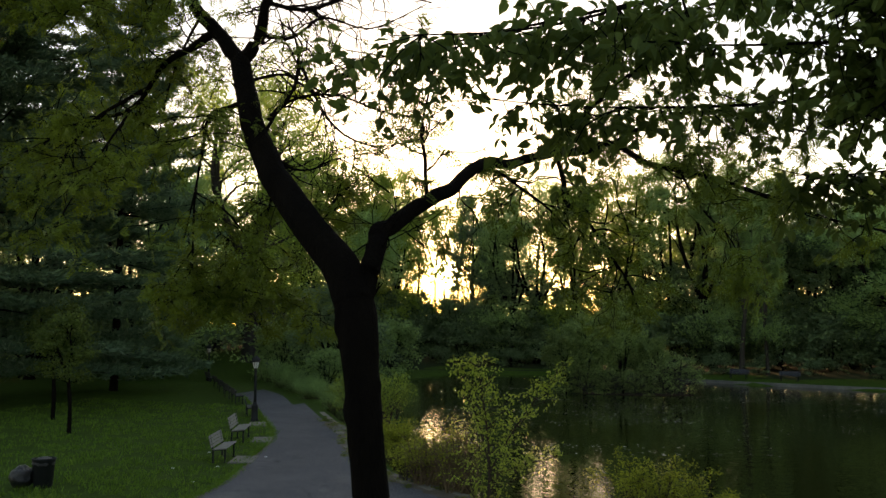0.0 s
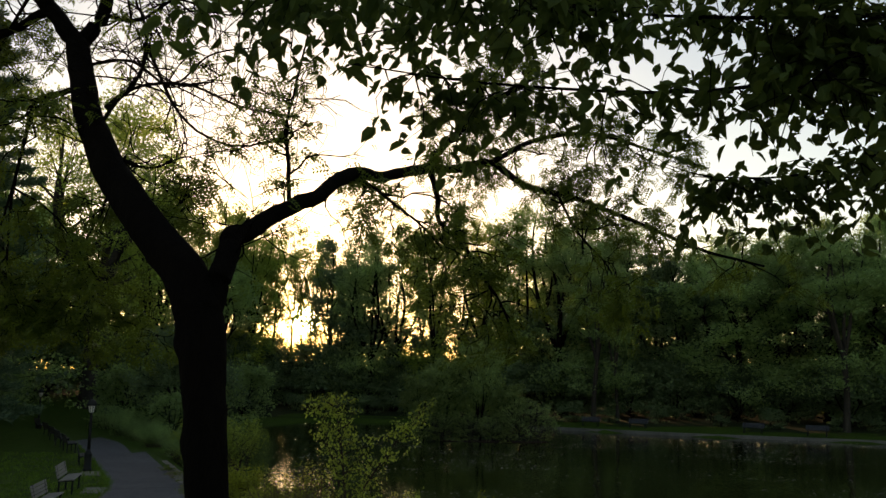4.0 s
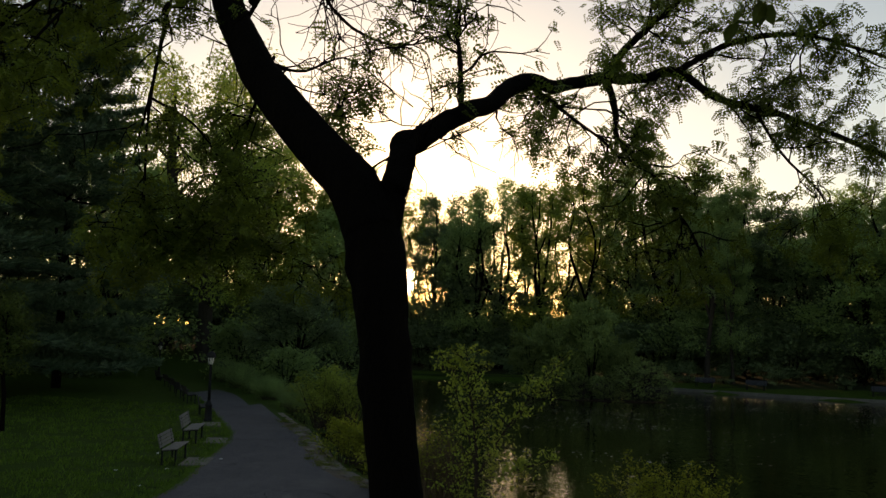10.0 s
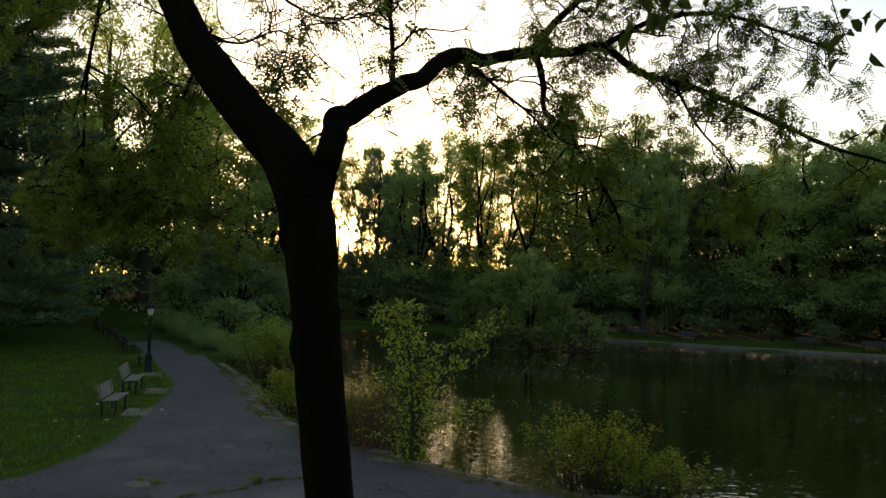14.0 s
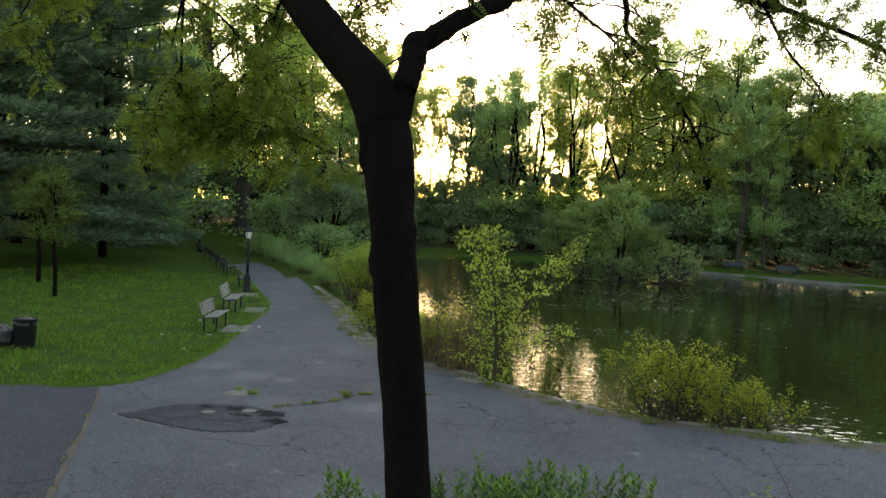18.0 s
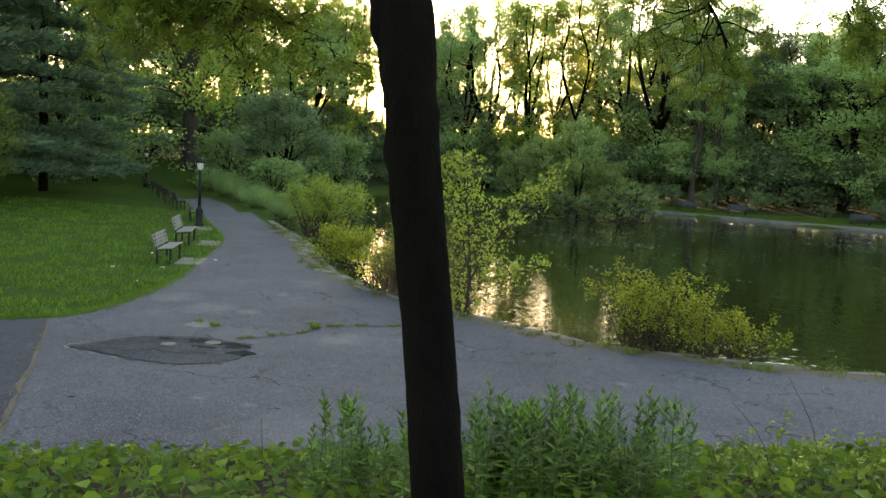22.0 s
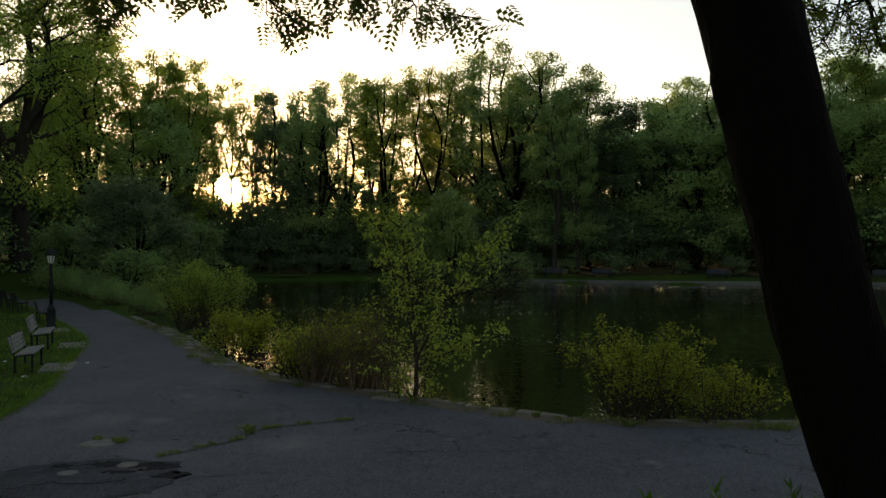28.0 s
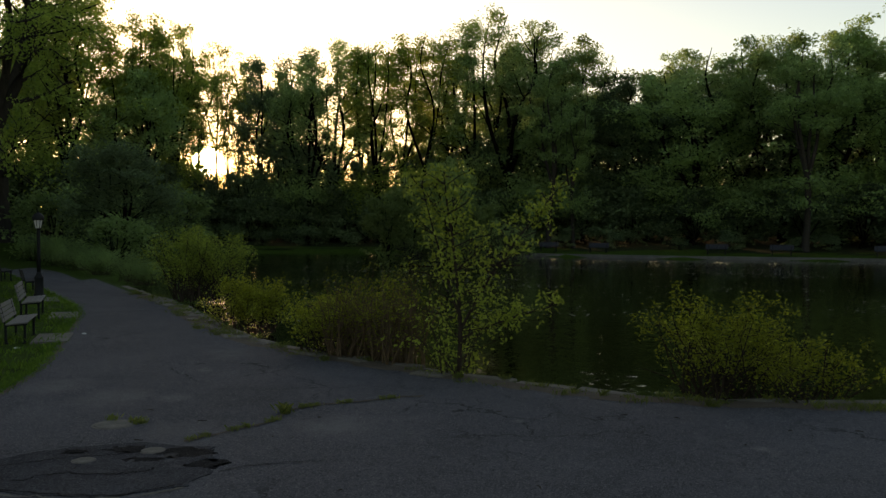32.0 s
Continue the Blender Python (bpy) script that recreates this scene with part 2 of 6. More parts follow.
L_FAR = leaf_material("far_leaf", (0.115, 0.198, 0.045), (0.220, 0.342, 0.076), (0.355, 0.465, 0.095), blend=0.78)
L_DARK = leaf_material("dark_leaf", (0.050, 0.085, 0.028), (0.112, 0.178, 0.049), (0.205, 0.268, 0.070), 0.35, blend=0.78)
L_SUNNY = leaf_material("light_leaf", (0.101, 0.175, 0.024), (0.195, 0.295, 0.038), (0.36, 0.42, 0.05), 0.58)
L_LOCUST = leaf_material("locust_leaf", (0.068, 0.105, 0.009), (0.145, 0.21, 0.015), (0.30, 0.37, 0.025), 0.27)
L_BROAD = leaf_material("broad_leaf", (0.030, 0.050, 0.008), (0.065, 0.100, 0.014), (0.14, 0.18, 0.02), 0.45)
L_SHRUB = leaf_material("shrub_leaf", (0.075, 0.095, 0.008), (0.225, 0.25, 0.018), (0.48, 0.49, 0.034), 0.45, lumps=2.5, blend=0.35)
L_SAP = leaf_material("sapling_leaf", (0.19, 0.255, 0.026), (0.35, 0.43, 0.042), (0.55, 0.61, 0.065), 0.5, lumps=2.0, blend=0.35)
L_ROUND = leaf_material("round_shrub_leaf", (0.085, 0.125, 0.014), (0.20, 0.255, 0.026), (0.36, 0.41, 0.042), 0.4, lumps=1.2, blend=0.35)
L_WILLOW = leaf_material("willow_leaf", (0.085, 0.140, 0.032), (0.175, 0.255, 0.052), (0.30, 0.375, 0.072), blend=0.45)
L_PINE = leaf_material("pine_needle", (0.026, 0.058, 0.018), (0.066, 0.118, 0.036), (0.15, 0.205, 0.072), 0.2, blend=0.45)
L_WEED = leaf_material("weed_leaf", (0.016, 0.050, 0.004), (0.060, 0.140, 0.009), (0.16, 0.28, 0.020), 0.22, lumps=2.0, blend=0.35)
L_GRASS = leaf_material("grass_blade", (0.024, 0.062, 0.006), (0.074, 0.148, 0.012), (0.17, 0.27, 0.020), 0.45, lumps=2.4, blend=0.4)
L_TUFT = leaf_material("dry_tuft", (0.060, 0.088, 0.012), (0.150, 0.185, 0.024), (0.30, 0.30, 0.05), 0.4, lumps=3.0, blend=0.35)
L_MOSS = leaf_material("ground_leaf", (0.010, 0.034, 0.004), (0.075, 0.155, 0.010), (0.24, 0.33, 0.02), 0.4, lumps=1.5, blend=0.35)
M_LITTERLEAF = surface("dead_leaf", (0.06, 0.042, 0.03), (0.20, 0.15, 0.10), 9.0, 0.85)
# floor of the wood: the trees' shade is put into this dark green
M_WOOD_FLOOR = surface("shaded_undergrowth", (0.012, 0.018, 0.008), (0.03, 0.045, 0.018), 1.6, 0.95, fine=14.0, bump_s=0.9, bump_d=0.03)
M_HUMUS = surface("humus", (0.018, 0.014, 0.010), (0.06, 0.046, 0.032), 1.6, 0.95, fine=14.0, bump_s=0.9, bump_d=0.03)

m_water, nt, b = material("pond_water")
v = coords(nt, (0.95, 1.25, 1))
rip = mixed(nt, 0.5, noise_fac(nt, v, 4.5, 0.0, 0.5), noise_fac(nt, v, 1.5, 0.0, 0.5))
murk = noise_fac(nt, coords(nt), 0.08, 4.0)
nt.links.new(ramp(nt, murk, [(0.3, (0.013, 0.016, 0.004)), (0.7, (0.022, 0.026, 0.006))]), b.inputs["Base Color"])
b.inputs["Roughness"].default_value, b.inputs["IOR"].default_value = 0.012, 1.33
bump(nt, b, rip, 1.0, 0.012)
M_WATER = m_water

m_glass, nt, b = material("frosted_lamp_glass")
b.inputs["Base Color"].default_value = (0.75, 0.74, 0.70, 1)
b.inputs["Roughness"].default_value = 0.35
b.inputs["Transmission Weight"].default_value = 0.35
M_GLASS = m_glass

# ---- mesh helpers ----


def part(name, bm, mat, parent=None, label=""):
    me = bpy.data.meshes.new(name)
    bm.to_mesh(me)
    bm.free()
    return put(name, me, mat, parent, label)


def put(name, me, mat, parent=None, label=""):
    if mat and not me.materials:
        me.materials.append(mat)
    ob = new(name, me)
    if parent:
        ob.parent = parent
    return tagged(ob, label) if label else ob


def thing(name, label, category, group="", m=None):
    ob = new(name)
    if m is not None:
        ob.matrix_world = m
    return tagged(ob, label, category, group)


def mesh_np(name, verts, faces, mat, smooth=False):
    """A mesh from arrays: all faces have the same number of corners."""
    verts, faces = np.asarray(verts, np.float32), np.asarray(faces, np.int32)
    me = bpy.data.meshes.new(name)
    n, k = faces.shape
    me.vertices.add(len(verts))
    me.vertices.foreach_set("co", verts.ravel())
    me.loops.add(n * k)
    me.loops.foreach_set("vertex_index", faces.ravel())
    me.polygons.add(n)
    me.polygons.foreach_set("loop_start", np.arange(0, n * k, k, dtype=np.int32))
    me.polygons.foreach_set("use_smooth", np.full(n, smooth))
    me.update(calc_edges=True)
    me.materials.append(mat)
    return me


class Soup:
    """Gathers arrays of corners and four-sided faces into one mesh."""

    def __init__(self):
        self.v, self.f, self.n = [], [], 0

    def add(self, v, f):
        self.v.append(np.asarray(v, float))
        self.f.append(np.asarray(f, int) + self.n)
        self.n += len(v)

    def mesh(self, name, mat, smooth=False):
        return mesh_np(name, np.concatenate(self.v), np.concatenate(self.f), mat, smooth)


def tube(points, radii, sides=7, lump=0.0, rng=None):
    """A tapering, slightly uneven tube along points, closed at the tip."""
    p, r = np.asarray(points, float), np.asarray(radii, float)
    d = np.gradient(p, axis=0)
    d /= np.linalg.norm(d, axis=1, keepdims=True) + 1e-9
    ref = np.where(np.abs(d[:, 2:3]) > 0.9, [[1.0, 0, 0]], [[0, 0, 1.0]])
    a = np.cross(d, ref)
    a /= np.linalg.norm(a, axis=1, keepdims=True)
    b = np.cross(d, a)
    ang = np.linspace(0, 2 * np.pi, sides, endpoint=False)
    ring = np.cos(ang)[None, :, None] * a[:, None] + np.sin(ang)[None, :, None] * b[:, None]
    rr = r[:, None, None] * np.ones((1, sides, 1))
    if lump and rng is not None:
        rr = rr * (1 + lump * rng.normal(size=(len(p), sides, 1)))
    v = (p[:, None] + ring * rr).reshape(-1, 3)
    i, j = np.meshgrid(np.arange(len(p) - 1), np.arange(sides), indexing="ij")
    i, j = i.ravel(), j.ravel()
    k = (j + 1) % sides
    f = np.stack([i * sides + j, i * sides + k, (i + 1) * sides + k, (i + 1) * sides + j], 1)
    return v, f


def smooth_line(points, n):
    """n points along a smooth curve through the given ones."""
    p = np.asarray(points, float)
    q = np.concatenate([2 * p[:1] - p[1:2], p, 2 * p[-1:] - p[-2:-1]])
    u = np.linspace(0, len(p) - 1 - 1e-6, n)
    i = u.astype(int)
    t = (u - i)[:, None]
    a, b, c, d = q[i], q[i + 1], q[i + 2], q[i + 3]
    return 0.5 * (2 * b + (c - a) * t + (2 * a - 5 * b + 4 * c - d) * t**2 + (3 * b - a - 3 * c + d) * t**3)


def frames_random(rng, n, tilt=1.0, down=0.0):
    """n random frames: along, across, out. tilt 0 keeps the leaf level."""
    along = rng.normal(size=(n, 3)) * [1, 1, 0.6 * tilt + 0.05]
    along[:, 2] -= down
    along /= np.linalg.norm(along, axis=1, keepdims=True)
    side = np.cross(along, rng.normal(size=(n, 3)) * tilt + [0, 0, 1.0])
    side /= np.linalg.norm(side, axis=1, keepdims=True) + 1e-9
    return along, side, np.cross(side, along)


def leaves(rng, where, size, width=0.5, tilt=1.0, down=0.0, fold=0.15):
    """Pointed leaves, two four-sided halves folded along the middle rib."""
    n = len(where)
    al, si, up = frames_random(rng, n, tilt, down)
    s = (size * rng.uniform(0.6, 1.25, n))[:, None]
    w = s * width * 0.5
    b0, tip = where, where + al * s + up * -0.12 * s
    mid = where + al * s * 0.5 + up * 0.0
    l, r = mid + si * w + up * fold * w * 2 - al * s * 0.06, mid - si * w + up * fold * w * 2 - al * s * 0.06
    v = np.stack([b0, r, tip, l], 1).reshape(-1, 3)
    f = np.arange(n * 4).reshape(-1, 4)
    return v, f


def rich_leaves(rng, where, size, width=0.55, tilt=1.0, down=0.0):
    """Broad leaves with rounded halves, seen near."""
    n = len(where)
    al, si, up = frames_random(rng, n, tilt, down)
    s = (size * rng.uniform(0.65, 1.2, n))[:, None]
    w = s * width * 0.5
    pts = []
    for a, b_, c in ((0, 0, 0), (0.28, 0.85, 0.12), (0.62, 0.85, 0.10), (1.0, 0, -0.10), (0.5, 0, -0.02)):
        pts.append((a, b_, c))
    base, tip, rib = (where + al * s * a + up * s * c for a, _, c in (pts[0], pts[3], pts[4]))
    r1, r2 = (where + al * s * a + si * w * k + up * s * c for a, k, c in (pts[1], pts[2]))
    l1, l2 = (where + al * s * a - si * w * k + up * s * c for a, k, c in (pts[1], pts[2]))
    v = np.stack([base, r1, r2, tip, rib, l2, l1], 1).reshape(-1, 3)
    k = np.arange(n)[:, None] * 7
    f = np.concatenate([k + [0, 1, 2, 4], k + [4, 2, 3, 5], k + [0, 4, 5, 6]])
    return v, f


def pinnate(rng, where, size, pairs=5):
    """Feathery compound leaves that hang from twigs: a thin rib with pairs of narrow leaflets."""
    n = len(where)
    al, si, up = frames_random(rng, n, 0.8, 0.55)
    s = (size * rng.uniform(0.6, 1.2, n))[:, None]
    vs = []
    for k in range(pairs):
        at = where + al * s * (0.12 + 0.88 * k / pairs) + up * s * (0.10 - 0.25 * (k / pairs) ** 2)
        for sign in (1, -1):
            out = si * sign * 0.85 + al * 0.45
            ln = s * 0.30 * (1 - 0.35 * k / pairs)
            wd = al * ln * 0.32
            vs += [at, at + out * ln * 0.5 + wd, at + out * ln, at + out * ln * 0.5 - wd]
    v = np.stack(vs, 1).reshape(-1, 3)
    return v, np.arange(len(v)).reshape(-1, 4)


def branch_line(rng, start, way, length, n=6, wander=0.18, droop=0.0):
    p, d = [np.array(start, float)], np.array(way, float)
    d /= np.linalg.norm(d)
    for _ in range(n - 1):
        d = d + rng.normal(size=3) * wander
        d[2] -= droop
        d /= np.linalg.norm(d)
        p.append(p[-1] + d * length / (n - 1))
    return np.array(p)


# ---- the lie of the land ----
EDGE_AT, EDGE_OUT = np.array((-1.5, 14.3)), np.array((0.319, -0.948))
KERB = [(-14.2, 55.8), (-9.8, 47.4), (-6.3, 41.0), (-3.4, 34.4), (-1.7, 31.3), (0.4, 29.0), (2.2, 27.3), (3.6, 26.0), (4.9, 25.0),
        (6.6, 24.3), (8.6, 23.9), (11.6, 23.9), (18, 25.4), (32, 30), (62, 41)]
FAR_SHORE = [(64, 73), (42, 82), (33, 85.5), (24, 89), (12, 96), (2, 103), (-8, 105), (-16, 100), (-18, 88), (-15.5, 74), (-15, 63)]
LAWN_EDGE = [(-70, -8.5), (-30, 10.6), (-8.7, 20.7), (-6.6, 21.6), (-5.75, 22.4), (-5.6, 23.8), (-5.7, 25.6), (-6.2, 28.4), (-7.5, 32.7), (-9.3, 38.7),
             (-12.1, 44.2), (-18.3, 55), (-26, 67.5), (-38, 85), (-62, 110)]
KERB_LINE = smooth_line(KERB, 90)
SHORE = np.concatenate([KERB_LINE, smooth_line(FAR_SHORE, 60)])
WATER_Z = -0.35


def bank_rise(x, y):
    d = (np.asarray(x) - EDGE_AT[0]) * EDGE_OUT[0] + (np.asarray(y) - EDGE_AT[1]) * EDGE_OUT[1]
    return np.where(d > 0, np.minimum(0.05 + 0.243 * d, 7 + 0.02 * d) * np.clip(d / 0.5, 0, 1), 0.0)


def inside_pond(x, y):
    """Distance to the shore line, positive over the water."""
    x, y = np.asarray(x, float), np.asarray(y, float)
    a, b = SHORE, np.roll(SHORE, -1, axis=0)
    best, odd = np.full(x.shape, 1e9), np.zeros(x.shape, bool)
    for (ax, ay), (bx, by) in zip(a, b):
        t = np.clip(((x - ax) * (bx - ax) + (y - ay) * (by - ay)) / ((bx - ax) ** 2 + (by - ay) ** 2 + 1e-9), 0, 1)
        best = np.minimum(best, np.hypot(x - ax - t * (bx - ax), y - ay - t * (by - ay)))
        cross = (ay > y) != (by > y)
        odd ^= cross & (x < (bx - ax) * (y - ay) / (by - ay + 1e-12) + ax)
    return np.where(odd, best, -best)


def height(x, y):
    x, y = np.asarray(x, float), np.asarray(y, float)
    z = bank_rise(x, y)
    d = inside_pond(x, y)
    z = z + np.where(d > 0, -0.30 * np.clip(d / 0.25, 0, 1) - 0.9 * np.clip((d - 0.6) / 2.5, 0, 1), 0)
    behind = np.clip(-d - 7, 0, 60) * (y > 80) * np.clip((y - 80) / 20, 0, 1)
    z = z + behind * 0.07
    left = np.clip(-x - 22, 0, 60) * np.clip((y - 15) / 20, 0, 1)
    return z + left * 0.02


def stretch(lo, a, b, hi, step, grow=1.16):
    core = list(np.arange(a, b, step))
    out, s = [], step
    p = a
    while p > lo:
        s *= grow
        p -= s
        out.append(p)
    left = out[::-1]
    out, s, p = [], step, core[-1]
    while p < hi:
        s *= grow
        p += s
        out.append(p)
    return np.array(left + core + out)


gx, gy = stretch(-900, -16, 16, 900, 0.4), stretch(-700, 0, 60, 1100, 0.4)
X, Y = np.meshgrid(gx, gy)
Z = height(X, Y)
rng = np.random.default_rng(3)
Z = Z + rng.normal(size=Z.shape) * 0.012 * (bank_rise(X, Y) > 0.05) - 0.004
nx, ny = len(gx), len(gy)
i, j = np.meshgrid(np.arange(ny - 1), np.arange(nx - 1), indexing="ij")
i, j = i.ravel(), j.ravel()
quads = np.stack([i * nx + j, i * nx + j + 1, (i + 1) * nx + j + 1, (i + 1) * nx + j], 1)
ground = put("ground", mesh_np("ground", np.stack([X, Y, Z], -1).reshape(-1, 3), quads, M_LAWN, True), None)
tagged(ground, "green park lawn and soil round the pond", "ground", kind="structure")


def offset_line(line, by):
    p = np.asarray(line, float)
    d = np.gradient(p, axis=0)
    d /= np.linalg.norm(d, axis=1, keepdims=True)
    return p + np.stack([-d[:, 1], d[:, 0]], 1) * by


def sheet(name, outline, z0, z1, mat, label, category):
    """A flat slab with the given outline."""
    bm = bmesh.new()
    top = [bm.verts.new((x, y, z1)) for x, y in outline]
    low = [bm.verts.new((x, y, z0)) for x, y in outline]
    f = bm.faces.new(top)
    n = len(top)
    for k in range(n):
        bm.faces.new((top[k], low[k], low[(k + 1) % n], top[(k + 1) % n]))
    bmesh.ops.triangulate(bm, faces=[f])
    bmesh.ops.recalc_face_normals(bm, faces=bm.faces)
    ob = part(name, bm, mat)
    return tagged(ob, label, category, kind="structure")


edge_dir = np.array((0.948, 0.319))
near_edge = [EDGE_AT + edge_dir * s for s in np.linspace(60, -75, 90)]
rngE = np.random.default_rng(8)
near_edge = [p - EDGE_OUT * (0.10 + 0.07 * math.sin(k * 1.7) + 0.05 * rngE.normal()) for k, p in enumerate(near_edge)]
kerb_in = offset_line(KERB_LINE, -0.62)
left_far = smooth_line([(-15.0, 54.2), (-19.5, 62.3), (-25.3, 70.1), (-36, 87.5), (-60, 112)], 20)
lawn_line = smooth_line(LAWN_EDGE, 110)
lawn_line = lawn_line + np.random.default_rng(4).normal(size=lawn_line.shape) * 0.05
outline = [tuple(p) for p in lawn_line] + [tuple(p) for p in left_far[::-1]] + [tuple(p) for p in kerb_in] + [tuple(p) for p in near_edge]
road = sheet("road", outline, -0.12, 0.012, M_ASPHALT, "worn grey asphalt park path along the pond", "path")

# water
bm = bmesh.new()
f = bm.faces.new([bm.verts.new((x, y, WATER_Z)) for x, y in SHORE[::1]])
bmesh.ops.triangulate(bm, faces=[f])
bmesh.ops.recalc_face_normals(bm, faces=bm.faces)
if sum(q.normal.z for q in bm.faces) < 0:
    bmesh.ops.reverse_faces(bm, faces=bm.faces)
water = tagged(part("water", bm, M_WATER), "dark green rippled pond water", "water", kind="structure")

# the low sun itself, far off behind the wood
m_sun, nt, b = material("sun_glow")
em = node(nt, "ShaderNodeEmission", Color=(1.0, 0.80, 0.45, 1), Strength=40.0)
nt.links.new(em.outputs["Emission"], nt.nodes["Material Output"].inputs["Surface"])
bm = bmesh.new()
bmesh.ops.create_icosphere(bm, subdivisions=3, radius=24.0, matrix=Matrix.Translation(SUN_DIR * 1500 + Vector((5, 6, 3))))
tagged(part("backdrop_sun", bm, m_sun), "low yellow evening sun behind the wood", "sun", kind="structure")


# ---- trees ----


def plant_tree(name, meshes, label, category, m, group="", trunk_label="", crown_label=""):
    t = thing(name, label, category, group, m)
    put("trunk", meshes[0], None, t, trunk_label)
    put("crown", meshes[1], None, t, crown_label)
    return t


def stand(x, y, turn=0.0, size=1.0, wide=1.0, sink=0.05):
    """A pose on the ground with a turn and scale."""
    return Matrix.Translation((x, y, float(height(x, y)) - sink)) @ Matrix.Rotation(turn, 4, "Z") @ Matrix.Diagonal((size * wide, size * wide, size, 1))


def crown_tree(seed, tall, spread, trunk_r, fork, leaders, limbs, low, clump, per, leaf, bark, leaf_mat, flat=0.6, low_from=0.12, subs=4, bow=0.35, thin=0.0):
    """A park tree whose trunk parts into rising leaders; its leaves sit in separate clumps at the ends of the twigs."""
    rng = np.random.default_rng(seed)
    wood, tips = Soup(), []
    top = np.array((rng.normal() * 0.3, rng.normal() * 0.3, tall * fork))
    trunk = smooth_line([(0, 0, -0.3), (rng.normal() * 0.08, rng.normal() * 0.08, tall * fork * 0.5), top], 8)
    wood.add(*tube(trunk, np.linspace(trunk_r * 1.1, trunk_r * 0.75, 8) * np.r_[1.35, np.ones(7)], 9, 0.05, rng))
    stems = []
    for k in range(leaders):
        az = 6.283 * k / leaders + rng.uniform(-0.5, 0.5)
        out = spread * (rng.uniform(0.25, 0.62) if k else 0.08)
        end = np.array((out * math.cos(az), out * math.sin(az), tall * (rng.uniform(0.80, 0.96) if k else 0.97)))
        mid = top + (end - top) * [1.0 - bow, 1.0 - bow, 0.42] + rng.normal(size=3) * 0.03 * tall * np.array((1, 1, 0.4))
        late = top + (end - top) * [0.95, 0.95, 0.74] + rng.normal(size=3) * 0.03 * tall * np.array((1, 1, 0.3))
        line = smooth_line([top, mid, late, end], 12)
        wood.add(*tube(line, np.linspace(trunk_r * 0.62, 0.03, 12), 6, 0.05, rng))
        stems += [(line, az, rng.uniform(0.16, 0.95), trunk_r * 0.62) for _ in range(limbs)]
    stems += [(trunk, rng.uniform(0, 6.28), rng.uniform(low_from / fork, 1.0), trunk_r * 0.7) for _ in range(low)]
    for line, az0, u, r in stems:
        at = line[min(int(u * (len(line) - 1)), len(line) - 1)]
        az = az0 + rng.normal() * 1.1
        hang = at[2] / tall
        reach = spread * (0.95 - 0.75 * hang) * rng.uniform(0.65, 1.1) + 0.05 * spread
        limb = branch_line(rng, at, (math.cos(az), math.sin(az), 0.25 + 0.9 * hang * rng.uniform(0.4, 1.2)), reach, 6, 0.17, 0.02)
        r0 = max(r * (1 - u) * 0.5, 0.03)
        wood.add(*tube(limb, np.linspace(r0, 0.015, 6), 5))
        tips += [limb[5], limb[3]]
        for _ in range(subs):
            q = limb[rng.integers(2, 6)]
            az2 = az + rng.uniform(-1.5, 1.5)
            sub = branch_line(rng, q, (math.cos(az2), math.sin(az2), rng.uniform(-0.15, 0.9)), reach * rng.uniform(0.22, 0.5) + 0.3, 5, 0.25, 0.02)
            wood.add(*tube(sub, np.linspace(max(r0 * 0.4, 0.018), 0.008, 5), 4))
            tips += [sub[4], sub[2]]
    tips = np.array(tips)
    tips = tips[rng.uniform(size=len(tips)) > thin]
    r = clump * rng.uniform(0.55, 1.35, len(tips))
    n = np.maximum((per * (r / clump) ** 2).astype(int), 3)
    pick = np.repeat(np.arange(len(tips)), n)
    d = rng.normal(size=(len(pick), 3))
    d /= np.linalg.norm(d, axis=1, keepdims=True)
    d *= (r[pick] * rng.uniform(0.15, 1, len(pick)) ** 0.5)[:, None] * [1, 1, flat]
    crown = leaves(rng, tips[pick] + d + [0, 0, 0.12], leaf, 0.62, 0.8, 0.3)
    return wood.mesh("trunk", bark, True), mesh_np("crown", *crown, leaf_mat)


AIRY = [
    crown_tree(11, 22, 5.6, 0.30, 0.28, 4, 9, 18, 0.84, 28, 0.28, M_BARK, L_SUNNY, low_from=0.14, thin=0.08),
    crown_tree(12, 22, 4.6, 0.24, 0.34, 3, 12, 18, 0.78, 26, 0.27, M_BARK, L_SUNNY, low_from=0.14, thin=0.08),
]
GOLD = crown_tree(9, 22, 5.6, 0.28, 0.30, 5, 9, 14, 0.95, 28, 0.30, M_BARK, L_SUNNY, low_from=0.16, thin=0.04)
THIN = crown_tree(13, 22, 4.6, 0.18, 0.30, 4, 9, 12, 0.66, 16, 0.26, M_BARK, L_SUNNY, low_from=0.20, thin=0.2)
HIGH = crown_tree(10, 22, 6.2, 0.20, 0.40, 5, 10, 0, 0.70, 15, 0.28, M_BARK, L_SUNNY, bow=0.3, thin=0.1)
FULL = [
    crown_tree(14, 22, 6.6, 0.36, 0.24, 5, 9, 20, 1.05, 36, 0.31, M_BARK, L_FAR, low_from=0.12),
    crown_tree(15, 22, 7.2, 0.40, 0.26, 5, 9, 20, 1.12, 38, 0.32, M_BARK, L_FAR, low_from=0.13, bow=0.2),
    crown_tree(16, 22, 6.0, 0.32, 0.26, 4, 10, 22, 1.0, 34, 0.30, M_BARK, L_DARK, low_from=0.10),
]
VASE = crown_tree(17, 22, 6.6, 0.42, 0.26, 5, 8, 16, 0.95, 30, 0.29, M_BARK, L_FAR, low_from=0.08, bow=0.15)
